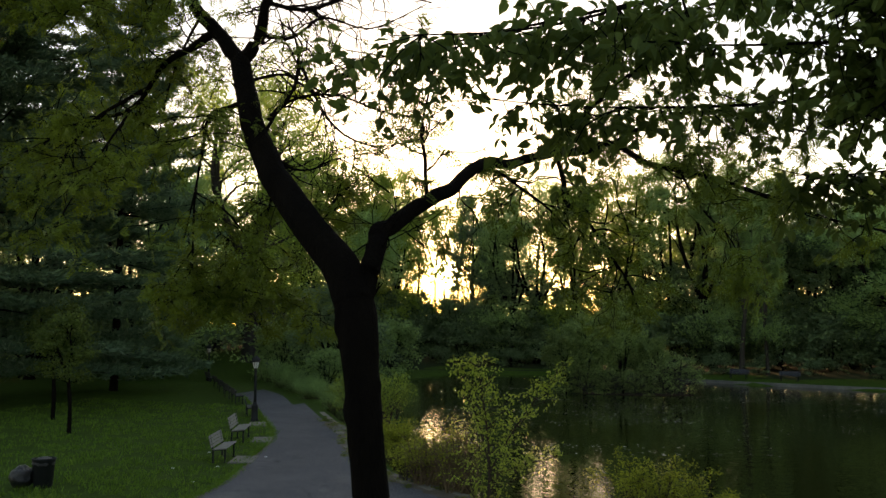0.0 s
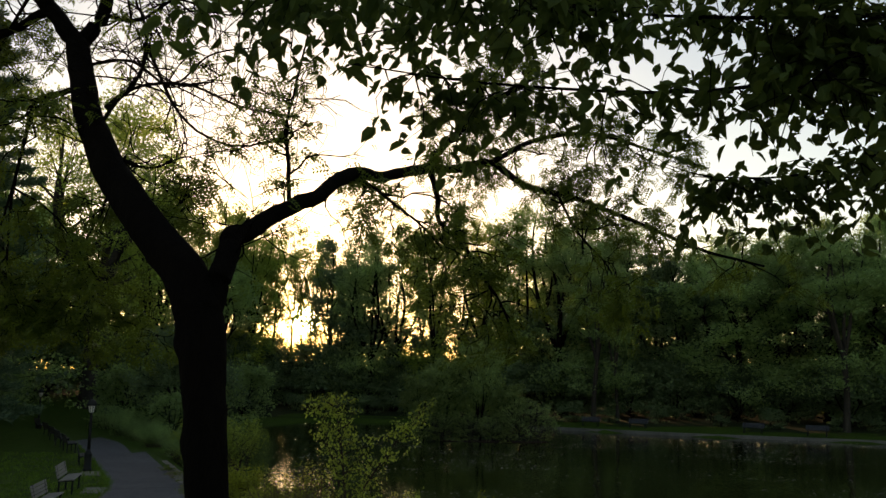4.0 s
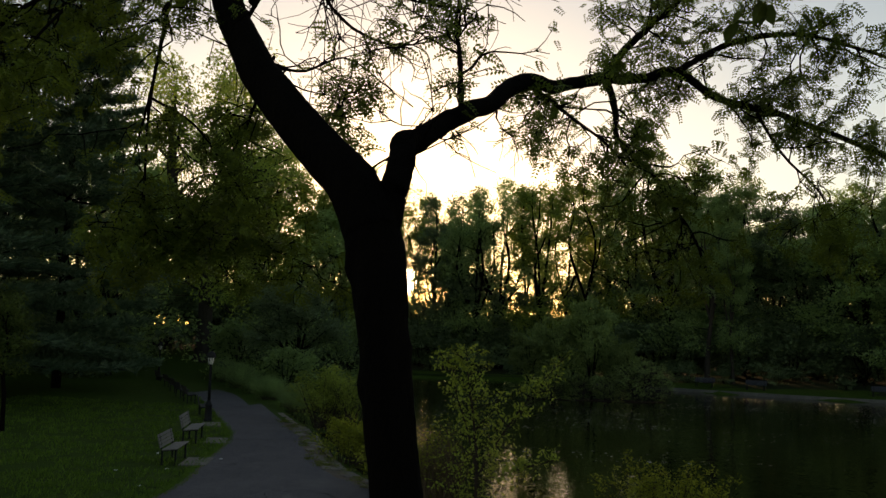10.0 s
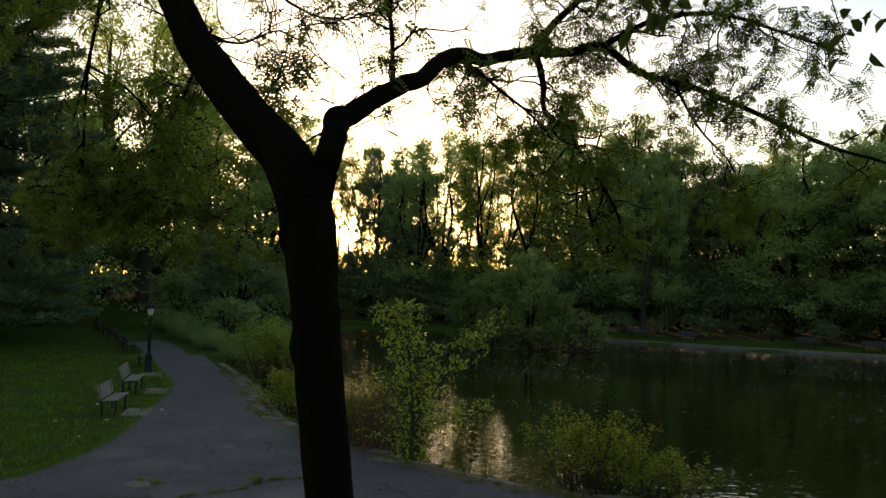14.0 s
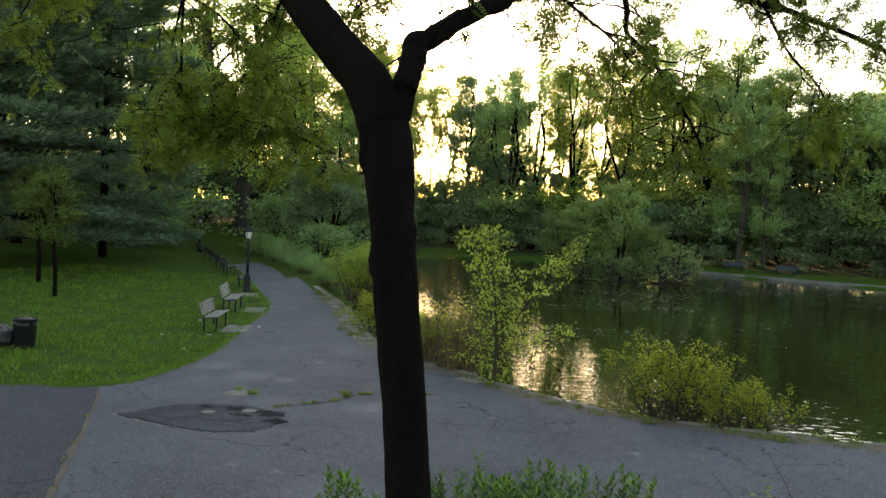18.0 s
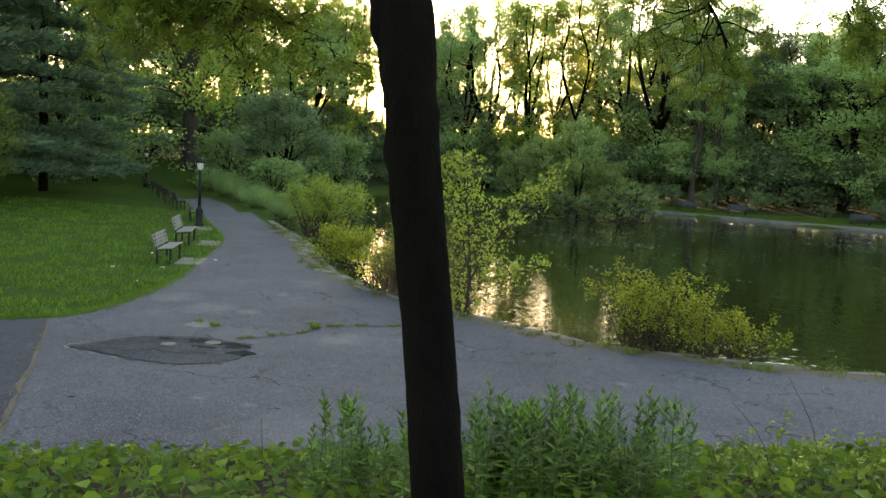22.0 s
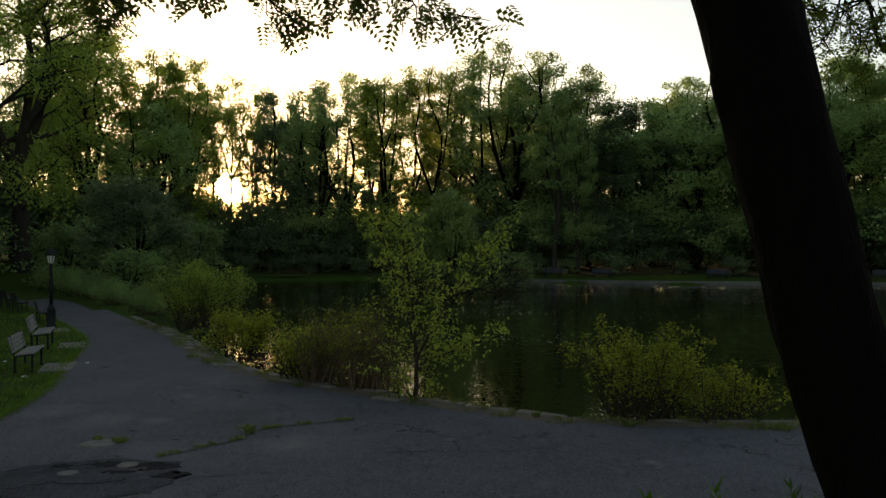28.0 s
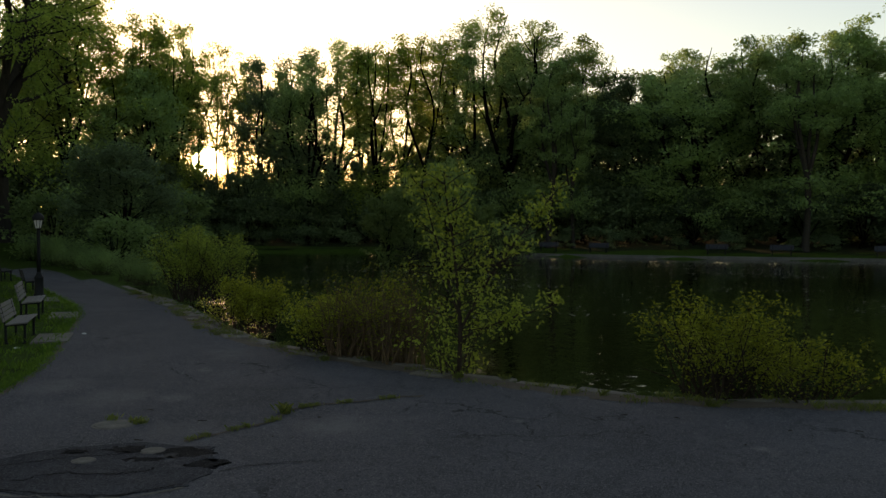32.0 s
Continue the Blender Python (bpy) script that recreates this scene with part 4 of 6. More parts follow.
trunk_line2 = smooth_line(trunk_line[::5], 170)
tr2 = np.interp(trunk_line2[:, 2], trunk_line[:, 2], tr) - 0.006
tv, tf = tube(trunk_line2, tr2, 44)
wood.add(furrowed(tv, trunk_line2), tf)
put("trunk", wood.mesh("trunk", M_BARK, True), None, locust, "furrowed trunk, bark darkened for backlight")
wood = Soup()
limb_specs = [  # points, first and last radius, twigs, leafy share
    ([(1.6, 13.05, 8.35), (1.2, 13.1, 8.8), (0.82, 13.1, 9.3), (0.5, 13.3, 10.2), (0.2, 13.4, 11.2)], 0.115, 0.04, 14, 0.5),
    ([(1.6, 13.05, 8.35), (1.85, 13.05, 8.72), (1.95, 13.0, 9.15), (2.3, 13.1, 9.8), (2.7, 13.2, 10.8)], 0.10, 0.03, 26, 0.25),
    ([(3.90, 11.35, 5.0), (3.97, 11.52, 5.4), (3.95, 11.75, 5.72), (3.93, 11.9, 5.88), (4.05, 12.2, 6.02), (4.28, 12.75, 6.34), (4.44, 13.2, 6.57), (4.73, 13.9, 7.0), (5.06, 14.6, 7.15), (5.57, 15.1, 7.38)], 0.12, 0.068, 6, 0.1),
    ([(5.57, 15.1, 7.38), (6.0, 15.3, 7.42), (6.44, 15.5, 7.56), (6.94, 15.7, 7.28), (7.69, 16, 7.15), (8.67, 16.3, 6.83), (9.6, 16.6, 6.5), (10.6, 16.9, 6.3)], 0.068, 0.018, 34, 0.9),
    ([(5.57, 15.1, 7.38), (5.87, 15.2, 7.8), (6.31, 15.4, 8.27), (6.7, 15.6, 8.65), (7.4, 15.9, 9.1)], 0.056, 0.018, 26, 0.85),
    ([(5.62, 15.1, 7.36), (5.72, 15.2, 7.0), (5.75, 15.2, 6.67), (6.12, 15.2, 6.27), (6.34, 15.2, 5.92), (6.62, 15.25, 5.5), (6.8, 15.3, 5.0)], 0.046, 0.012, 24, 0.85),
    ([(4.65, 13.8, 6.95), (4.87, 14.2, 6.97), (5.19, 14.4, 6.76), (5.57, 14.4, 6.46), (5.85, 14.4, 6.15)], 0.030, 0.010, 18, 0.8),
    ([(4.28, 12.75, 6.34), (4.25, 12.7, 6.89), (4.21, 12.7, 7.22), (4.3, 12.7, 7.7), (4.4, 12.8, 8.4)], 0.028, 0.009, 18, 0.5),
    ([(6.44, 15.5, 7.56), (7.1, 15.5, 7.9), (7.9, 15.6, 8.0), (8.8, 15.8, 7.8), (9.6, 16, 7.6)], 0.042, 0.012, 26, 0.9),
    ([(7.4, 15.9, 7.2), (7.7, 15.8, 6.6), (8.1, 15.7, 6.1), (8.3, 15.6, 5.5)], 0.022, 0.006, 14, 1.0),
    ([(2.0, 12.65, 7.75), (1.7, 12.6, 7.62), (1.42, 12.55, 7.5), (1.36, 12.5, 7.05), (1.3, 12.45, 6.5), (1.2, 12.4, 5.9)], 0.04, 0.008, 14, 0.6),
    ([(1.15, 13.1, 8.85), (0.7, 13.3, 8.72), (0.13, 13.5, 8.55), (-0.39, 13.6, 8.0), (-1.2, 13.8, 7.85), (-2.2, 14.0, 7.4)], 0.06, 0.012, 30, 1.0),
    ([(-0.2, 13.5, 8.2), (-0.7, 13.0, 7.6), (-1.0, 12.8, 6.9), (-1.2, 12.6, 6.2)], 0.03, 0.007, 18, 1.0),
    ([(1.95, 13.0, 9.15), (2.6, 13.0, 9.0), (3.3, 13.2, 9.3), (4.1, 13.6, 9.2)], 0.036, 0.010, 30, 0.12),
    ([(2.25, 12.5, 7.4), (2.55, 12.6, 7.8), (2.6, 12.6, 8.3), (2.45, 12.6, 8.7)], 0.034, 0.012, 18, 0.2),
    ([(2.6, 12.6, 8.2), (3.0, 12.7, 7.4), (3.5, 12.9, 7.1), (4.1, 13.1, 7.2)], 0.022, 0.007, 14, 0.12),
    ([(0.82, 13.1, 9.3), (0.1, 12.6, 9.6), (-0.8, 12.2, 9.4), (-1.8, 12.0, 8.7), (-2.6, 12.0, 7.9)], 0.045, 0.008, 26, 1.0),
    ([(2.4, 13.1, 10.0), (3.4, 13.3, 10.4), (4.6, 13.8, 10.3), (5.8, 14.2, 9.8)], 0.04, 0.008, 26, 0.45),
    ([(3.15, 12.0, 5.95), (3.22, 12.3, 6.25), (3.3, 12.4, 6.6), (3.34, 12.4, 7.05)], 0.012, 0.004, 16, 0.5),
    ([(4.0, 11.7, 5.62), (4.12, 11.6, 5.75), (4.24, 11.6, 5.98), (4.42, 11.7, 6.1)], 0.014, 0.004, 6, 0.0),
    ([(0.82, 13.1, 9.3), (0.3, 12.7, 9.5), (-0.4, 12.5, 9.3), (-1.0, 12.4, 8.7)], 0.03, 0.006, 26, 1.0),
    ([(0.5, 13.3, 10.2), (-0.2, 13.6, 10.4), (-1.0, 13.8, 10.1), (-1.7, 14.0, 9.5)], 0.03, 0.006, 26, 1.0),
    ([(0.95, 13.1, 9.1), (0.5, 13.5, 8.9), (0.1, 13.8, 8.5), (-0.1, 13.9, 7.9), (-0.2, 13.9, 7.3)], 0.025, 0.006, 22, 0.9),
    ([(2.2, 12.4, 7.1), (2.5, 12.5, 7.6), (3.1, 12.6, 7.7), (3.7, 12.8, 7.5), (4.3, 13.0, 7.45)], 0.024, 0.008, 22, 0.06),
    ([(1.75, 12.8, 8.0), (2.3, 12.9, 8.1), (2.8, 12.9, 7.8), (3.2, 13.0, 8.2), (3.8, 13.0, 8.3)], 0.022, 0.007, 22, 0.06),
    ([(2.05, 12.5, 7.35), (2.35, 12.55, 6.9), (2.75, 12.6, 6.75), (3.15, 12.7, 6.9), (3.6, 12.8, 6.6)], 0.022, 0.006, 20, 0.12),
    ([(1.85, 12.9, 8.7), (2.4, 12.8, 8.55), (2.9, 12.7, 8.75), (3.5, 12.8, 8.6), (4.2, 12.9, 8.9)], 0.024, 0.007, 20, 0.08),
    ([(-0.39, 13.6, 8.0), (-0.3, 12.9, 7.3), (-0.4, 12.3, 6.4), (-0.5, 12.0, 5.8)], 0.022, 0.005, 18, 1.0),
    ([(-1.2, 13.8, 7.85), (-1.6, 13.0, 7.3), (-1.9, 12.3, 6.6), (-2.1, 12.0, 6.0)], 0.022, 0.005, 18, 1.0),
    ([(1.3, 12.45, 6.5), (1.8, 12.4, 6.2), (2.2, 12.4, 5.7), (2.4, 12.5, 5.4)], 0.014, 0.004, 12, 1.0),
    ([(0.2, 13.4, 11.2), (-0.9, 13.2, 11.0), (-2.0, 13.0, 10.2), (-3.0, 12.8, 9.2)], 0.03, 0.006, 22, 1.0),
    ([(2.6, 12.3, 6.8), (2.1, 12.8, 6.2), (1.7, 13.0, 5.7), (1.5, 13.0, 5.2)], 0.016, 0.004, 14, 0.9),
    ([(1.3, 12.45, 6.5), (1.1, 12.8, 5.8), (1.0, 13.1, 5.35), (1.4, 13.2, 5.1), (1.85, 13.2, 4.92)], 0.016, 0.004, 24, 0.75),
    ([(1.0, 13.1, 5.35), (1.6, 13.15, 5.3), (2.2, 13.2, 5.15), (2.75, 13.2, 4.95)], 0.010, 0.003, 24, 0.75),
    ([(1.1, 12.8, 5.8), (0.7, 13.0, 5.4), (0.6, 13.2, 5.0)], 0.010, 0.003, 14, 0.75),
]
leaf_at = []
limb_parts = []
for pts, r0, r1, twigs, leafy in limb_specs:
    line = smooth_line(pts, 4 * len(pts))
    line[1:-1] += rngL.normal(size=(len(line) - 2, 3)) * min(0.25 * r1, 0.012)
    rad = np.linspace(r0, r1, len(line))
    if r0 > 0.1:
        line = smooth_line(np.concatenate([line[:-1:2], line[-1:]]), 60)
        v, f = tube(line, np.linspace(r0, r1, 60), 22)
        v = v + np.array([noise.noise_vector(Vector(p * 11)) for p in v]) * 0.010
        rad = np.linspace(r0, r1, 60)
        limb_parts.append((v, f))
    else:
        wood.add(*tube(line, rad, 7, 0.03, rngL))
    bare_limb = leafy < 0.3 and r0 < 0.1
    sprays = leafy > 0.8 and pts[-1][0] < 5
    rep = 4 if sprays else 5 if pts[-1][0] > 5 else 3
    for k in range(int(twigs * 0.85) if sprays else twigs):
        u = rngL.uniform(0.15, 1.0)
        i = int(u * (len(line) - 1))
        along = line[min(i + 1, len(line) - 1)] - line[max(i - 1, 0)]
        along = along / (np.linalg.norm(along) + 1e-9)
        way = along * 0.5 + rngL.normal(size=3) * [0.8, 0.8, 0.5]
        ln = rngL.uniform(0.5, 1.5) if bare_limb else rngL.uniform(0.35, 1.05) if r0 > 0.017 else rngL.uniform(0.25, 0.55)
        tw = smooth_line(branch_line(rngL, line[i], way, ln, 8, 0.42, 0.03)[::2], 8) if bare_limb else branch_line(rngL, line[i], way, ln, 8, 0.34, 0.03)
        wood.add(*tube(tw, np.linspace(min(0.014, rad[i] * 0.6), 0.004, 8), 4))
        for s in range(3 if bare_limb else 5):
            b0 = tw[rngL.integers(2, 8)]
            st = branch_line(rngL, b0, way + rngL.normal(size=3) * 0.9, ln * rngL.uniform(0.25, 0.5), 4, 0.3, 0.06)
            wood.add(*tube(st, np.linspace(0.006, 0.003, 4), 3))
            if rngL.uniform() < leafy:
                leaf_at += list(np.repeat(st[2:], rep, axis=0)) + [tw[-1], tw[-2]]
leaf_at = np.array(leaf_at)
leaf_at = leaf_at[rngL.uniform(size=len(leaf_at)) < 0.78]
leaf_at = leaf_at + rngL.normal(size=leaf_at.shape) * 0.05
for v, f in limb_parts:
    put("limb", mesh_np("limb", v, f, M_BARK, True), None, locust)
put("branchwork", wood.mesh("branchwork", M_BARK, True), None, locust, "thin crooked twigs darkened for backlight")
put("leaves", mesh_np("leaves", *pinnate(rngL, leaf_at, 0.19), L_LOCUST), None, locust, "feathery yellow-green young leaves")

# ---- the broad-leaved tree whose twigs hang in from above ----
rngB = np.random.default_rng(71)
near_tree = thing("broadleaf_tree", "broad-leaved tree with dark hanging twigs over the bank", "tree")
wood = Soup()
gz = float(height(16.0, 4.0))
wood.add(*tube(smooth_line([(16.0, 4.0, gz - 0.3), (15.9, 4.2, gz + 1.5), (15.6, 4.5, gz + 4), (15.4, 4.7, gz + 8)], 14), np.linspace(0.26, 0.10, 14), 12, 0.03, rngB))
RIGHT0, AHEAD0, EYE0 = np.array((0.974, 0.228, 0)), np.array((-0.228, 0.974, 0)), np.array((6.84, 2.69, 0))


def at0(r, a, z):
    return EYE0 + (RIGHT0 * r + AHEAD0 * a) * 1.25 + np.array((0, 0, 4.76 + (z - 4.76) * 1.25))


boughs = [
    [(15.6, 4.5, 8.2), at0(4.2, 4.6, 7.3), at0(2.6, 4.9, 7.0), at0(1.2, 5.0, 6.75), at0(0.1, 5.0, 6.5), at0(-0.65, 4.9, 6.3)],
    [(15.6, 4.6, 7.0), at0(4.4, 4.7, 6.7), at0(3.2, 5.0, 6.4), at0(2.2, 5.2, 6.2), at0(1.0, 5.2, 6.15), at0(0.2, 5.2, 6.2)],
    [(15.6, 4.6, 7.2), at0(4.6, 5.2, 6.5), at0(3.8, 5.6, 6.1), at0(3.0, 5.6, 5.85), at0(2.3, 5.6, 5.8)],
    [(15.6, 4.4, 8.6), at0(4.0, 3.9, 7.2), at0(2.6, 4.1, 6.8), at0(1.4, 4.4, 6.6), at0(0.5, 4.5, 6.4), at0(-0.3, 4.5, 6.35)],
    [(15.4, 4.7, 9.0), at0(4.0, 5.6, 7.6), at0(2.4, 5.8, 7.2), at0(1.2, 5.9, 6.9), at0(0.2, 5.9, 6.65)],
    [(15.6, 4.6, 6.8), at0(4.6, 4.4, 6.2), at0(3.6, 4.6, 5.85), at0(2.9, 4.8, 5.65)],
    [(15.6, 4.6, 7.0), at0(4.2, 4.2, 6.5), at0(3.2, 4.2, 6.3), at0(2.5, 4.2, 6.1), at0(2.05, 4.2, 5.8)],
    [(15.6, 4.6, 7.6), at0(4.0, 4.3, 7.0), at0(3.0, 4.3, 6.8), at0(2.4, 4.3, 6.6), at0(1.95, 4.3, 6.4)],
    [(15.6, 4.6, 7.3), at0(4.0, 4.5, 6.7), at0(3.2, 4.5, 6.5), at0(2.6, 4.6, 6.35), at0(2.2, 4.6, 6.1)],
    [(15.6, 4.6, 7.6), at0(4.4, 4.2, 6.7), at0(3.0, 4.4, 6.4), at0(1.8, 4.6, 6.35), at0(1.0, 4.7, 6.4)],
]
spots = []
for pts in boughs:
    line = smooth_line(pts, 24)
    wood.add(*tube(line, np.linspace(0.028, 0.004, 24), 6))
    for k in range(78):
        i = int(rngB.uniform(0.14, 1) * 23)
        tw = branch_line(rngB, line[i], rngB.normal(size=3) * [1, 1, 0.5] + [0, 0, -0.55], rngB.uniform(0.25, 0.75), 5, 0.22, 0.10)
        wood.add(*tube(tw, np.linspace(0.006, 0.002, 5), 4))
        spots += list(tw[1:]) * 3
spots = np.array(spots) + rngB.normal(size=(len(spots), 3)) * 0.04
put("trunk", wood.mesh("trunk", M_BARK, True), None, near_tree)
put("leaves", mesh_np("leaves", *rich_leaves(rngB, spots, 0.122, 0.6, 0.75, 0.75), L_BROAD), None, near_tree, "dark broad pointed leaves")

# ---- shrubs along the shore ----


def shrub_meshes(seed, tall, wide, deep, stems, n_leaves, leaf, leaf_mat, bark=M_TWIG, fan=0.8, clump=0.10, width=0.5, droop=0.0, low=0.25):
    """A many-stemmed shrub: stems fan out from the base, and leaves sit along the twigs."""
    rng = np.random.default_rng(seed)
    wood, spots = Soup(), []
    for k in range(stems):
        bx, by = rng.uniform(-0.3, 0.3) * wide, rng.uniform(-0.3, 0.3) * deep
        az = rng.uniform(0, 6.28)
        out = np.array([math.cos(az) * wide * 0.5, math.sin(az) * deep * 0.5]) * rng.uniform(0.2, 1.0) - 0.4 * np.array([bx, by])
        top = tall * rng.uniform(0.62, 1.0) * (1 - 0.35 * (np.hypot(out[0] / wide, out[1] / deep) * 2) ** 2 * 0.6)
        ln = math.hypot(top, np.hypot(*out))
        line = branch_line(rng, (bx, by, -0.15), (out[0] * fan, out[1] * fan, top), ln, 7, 0.10, droop)
        wood.add(*tube(line, np.linspace(0.018, 0.004, 7) * (0.6 + 0.4 * tall), 5))
        for s in range(7):
            q = line[rng.integers(2, 7)]
            tw = branch_line(rng, q, rng.normal(size=3) * [1, 1, 0.5] + [out[0] * 0.3, out[1] * 0.3, 0.7], rng.uniform(0.12, 0.30) * tall, 5, 0.2, droop)
            wood.add(*tube(tw, np.linspace(0.006, 0.0025, 5), 4))
            spots += [p for p in tw[1:] if p[2] > low * tall * rng.uniform(0.3, 1.0)] + [tw[-1]]
    spots = np.array(spots)
    weight = (rng.uniform(0, 1, len(spots)) ** 2.4 + 0.03) * np.clip(spots[:, 2] / tall, 0.08, 1) ** 1.3
    pick = rng.choice(len(spots), n_leaves, p=weight / weight.sum())
    v, f = leaves(rng, spots[pick] + rng.normal(size=(n_leaves, 3)) * clump, leaf, width, 0.9, -0.1)
    return wood.mesh("stems", bark, True), mesh_np("leaves", v, f, leaf_mat)


def plant_shrub(name, meshes, label, m, group=""):
    t = thing(name, label, "shrub", group, m)
    put("wood", meshes[0], None, t, "thin brown stems")
    put("leaves", meshes[1], None, t)
    return t


def spot(x, y, z, turn=0.0, size=1.0):
    return Matrix.Translation((x, y, z)) @ Matrix.Rotation(turn, 4, "Z") @ Matrix.Scale(size, 4)


SH_RIGHT = shrub_meshes(81, 2.0, 2.5, 1.6, 52, 5200, 0.078, L_SHRUB, clump=0.065, fan=1.1, low=0.6)
SH_LOW = shrub_meshes(82, 1.35, 2.2, 1.4, 40, 3000, 0.075, L_SHRUB, clump=0.06, fan=1.1, low=0.6)
SH_LEFT = shrub_meshes(83, 1.75, 2.1, 1.6, 46, 5200, 0.082, L_SHRUB, clump=0.07, fan=1.1, low=0.4)
SH_BROWN = shrub_meshes(84, 2.15, 2.2, 1.6, 80, 2000, 0.075, L_SHRUB, M_TWIG_SUNLIT, clump=0.06, fan=0.9)
SH_ROUND = shrub_meshes(85, 3.4, 4.4, 4.0, 90, 11000, 0.17, L_ROUND, clump=0.13, width=0.34, fan=1.0, low=0.05)
SH_YELLOW = shrub_meshes(86, 1.8, 2.8, 2.2, 44, 6000, 0.12, L_SHRUB, clump=0.13, fan=1.2, low=0.25)
SH_ROW = shrub_meshes(87, 3.1, 4.6, 4.0, 50, 9000, 0.19, L_FAR, clump=0.22, width=0.4, fan=1.1, low=0.05)
plant_shrub("shrub", SH_RIGHT, "yellow-green leafy shrub growing over the kerb at the water", spot(7.1, 24.55, -0.25, 0.2))
plant_shrub("shrub", SH_LOW, "low yellow-green leafy shrub growing over the kerb at the water", spot(8.5, 24.5, -0.25, 0.5))
plant_shrub("shrub", SH_LEFT, "bright yellow-green shrub on the bank", spot(-0.25, 30.0, -0.15, 1.0, 0.92))
plant_shrub("shrub", SH_BROWN, "brown-stemmed shrub thinly leafed with gold leaves", spot(1.3, 28.35, -0.2, 2.0))
plant_shrub("shrub", SH_BROWN, "brown-stemmed shrub thinly leafed beside the sapling", spot(0.5, 29.2, -0.2, 4.0, 0.95))
plant_shrub("shrub", SH_YELLOW, "rounded yellow-green shrub over the stone edge", spot(-2.95, 35.3, -0.15, 0.4, 0.82))
plant_shrub("round_shrub", SH_ROUND, "large round light-green shrub beside the path", spot(-6.9, 45.7, -0.1, 0.4, 0.8))
for x, y, s, a in ((-12.8, 55.2, 0.42, 1), (-15.8, 59.2, 0.45, 2), (-18.6, 64.2, 0.5, 3), (-22.0, 69.5, 0.6, 4), (-26, 75.5, 0.65, 5), (-11.2, 52.3, 0.33, 0)):
    plant_shrub("round_shrub", SH_ROW, "dull green shrub in the row beside the path", spot(x, y, -0.05, a, s), "shrubs beside the path")

# the sapling by the water
rngS = np.random.default_rng(91)
sap = thing("sapling", "young broad-leaved tree with bright sunlit leaves at the water's edge", "tree", m=spot(2.55, 26.6, -0.1))
wood, spots = Soup(), []
lead = smooth_line([(0, 0, -0.2), (0.05, 0, 0.9), (0.0, 0.05, 1.8), (-0.1, 0, 2.7), (-0.22, 0, 3.5), (-0.28, 0, 4.15)], 20)
wood.add(*tube(lead, np.linspace(0.05, 0.008, 20), 8, 0.03, rngS))
wood.add(*tube(smooth_line([(0.02, 0, 0.9), (0.45, 0.1, 1.7), (1.05, 0.0, 2.6), (1.55, 0, 3.25), (2.05, 0, 3.85)], 14), np.linspace(0.03, 0.006, 14), 6))
left_fork = smooth_line([(0.0, 0, 1.3), (-0.25, 0.1, 2.2), (-0.5, 0, 3.0), (-0.75, 0, 4.0)], 14)
wood.add(*tube(left_fork, np.linspace(0.025, 0.006, 14), 6))
low_spray = smooth_line([(0.02, 0, 0.8), (0.7, -0.1, 1.1), (1.5, -0.1, 1.35), (2.35, -0.1, 1.6)], 14)
wood.add(*tube(low_spray, np.linspace(0.02, 0.004, 14), 6))
for k in range(138):
    if k >= 120:
        b0 = low_spray[int(rngS.uniform(0.25, 1) * 13)]
        ln = rngS.uniform(0.2, 0.45)
    elif k >= 98:
        b0 = left_fork[int(rngS.uniform(0.2, 1) * 13)]
        ln = rngS.uniform(0.25, 0.6)
    elif k < 62:
        b0 = lead[int(rngS.uniform(0.1, 0.98) * 19)]
        ln = rngS.uniform(0.5, 1.5) * (1.3 - b0[2] / 4.6)
    else:
        u = rngS.uniform(0.1, 1)
        b0 = np.array((0.02 + 2.03 * u, 0.1 * math.sin(3 * u), 0.9 + 2.95 * u ** 0.92))
        ln = rngS.uniform(0.4, 0.9) * (1.15 - 0.7 * u)
    az = rngS.uniform(0, 6.28)
    tw = branch_line(rngS, b0, (math.cos(az), math.sin(az), rngS.uniform(0.1, 1.0)), ln, 6, 0.15)
    wood.add(*tube(tw, np.linspace(0.012, 0.003, 6), 5))
    spots += [tw[-1]] * 6 + [tw[-2]] * 2 + [tw[-3]]
    for s in range(2):
        st = branch_line(rngS, tw[rngS.integers(2, 5)], rngS.normal(size=3) + [0, 0, 0.4], ln * 0.4, 4, 0.2)
        wood.add(*tube(st, np.linspace(0.006, 0.002, 4), 4))
        spots += [st[-1]] * 6 + [st[-2]] * 2
for k in range(16):
    az = rngS.uniform(0, 6.28)
    shoot = branch_line(rngS, (rngS.normal() * 0.15, rngS.normal() * 0.15, -0.15), (0.55 * math.cos(az), 0.4 * math.sin(az), 1), rngS.uniform(0.9, 2.1), 8, 0.10)
    wood.add(*tube(shoot, np.linspace(0.014, 0.003, 8), 5))
    for s in range(4):
        tw = branch_line(rngS, shoot[rngS.integers(2, 8)], rngS.normal(size=3) + [0, 0, 0.3], rngS.uniform(0.15, 0.4), 4, 0.2)
        wood.add(*tube(tw, np.linspace(0.005, 0.002, 4), 4))
        spots += [tw[-1]] * 5 + [tw[-2]] * 2
st = np.array(spots)
st = st + rngS.normal(size=st.shape) * 0.055
put("trunk", wood.mesh("trunk", M_TWIG, True), None, sap, "thin brown forked stem")
put("leaves", mesh_np("leaves", *rich_leaves(rngS, st[rngS.uniform(size=len(st)) < 0.85], 0.094, 0.55, 0.8, 0.6), L_SAP), None, sap, "bright yellow-green leaves")

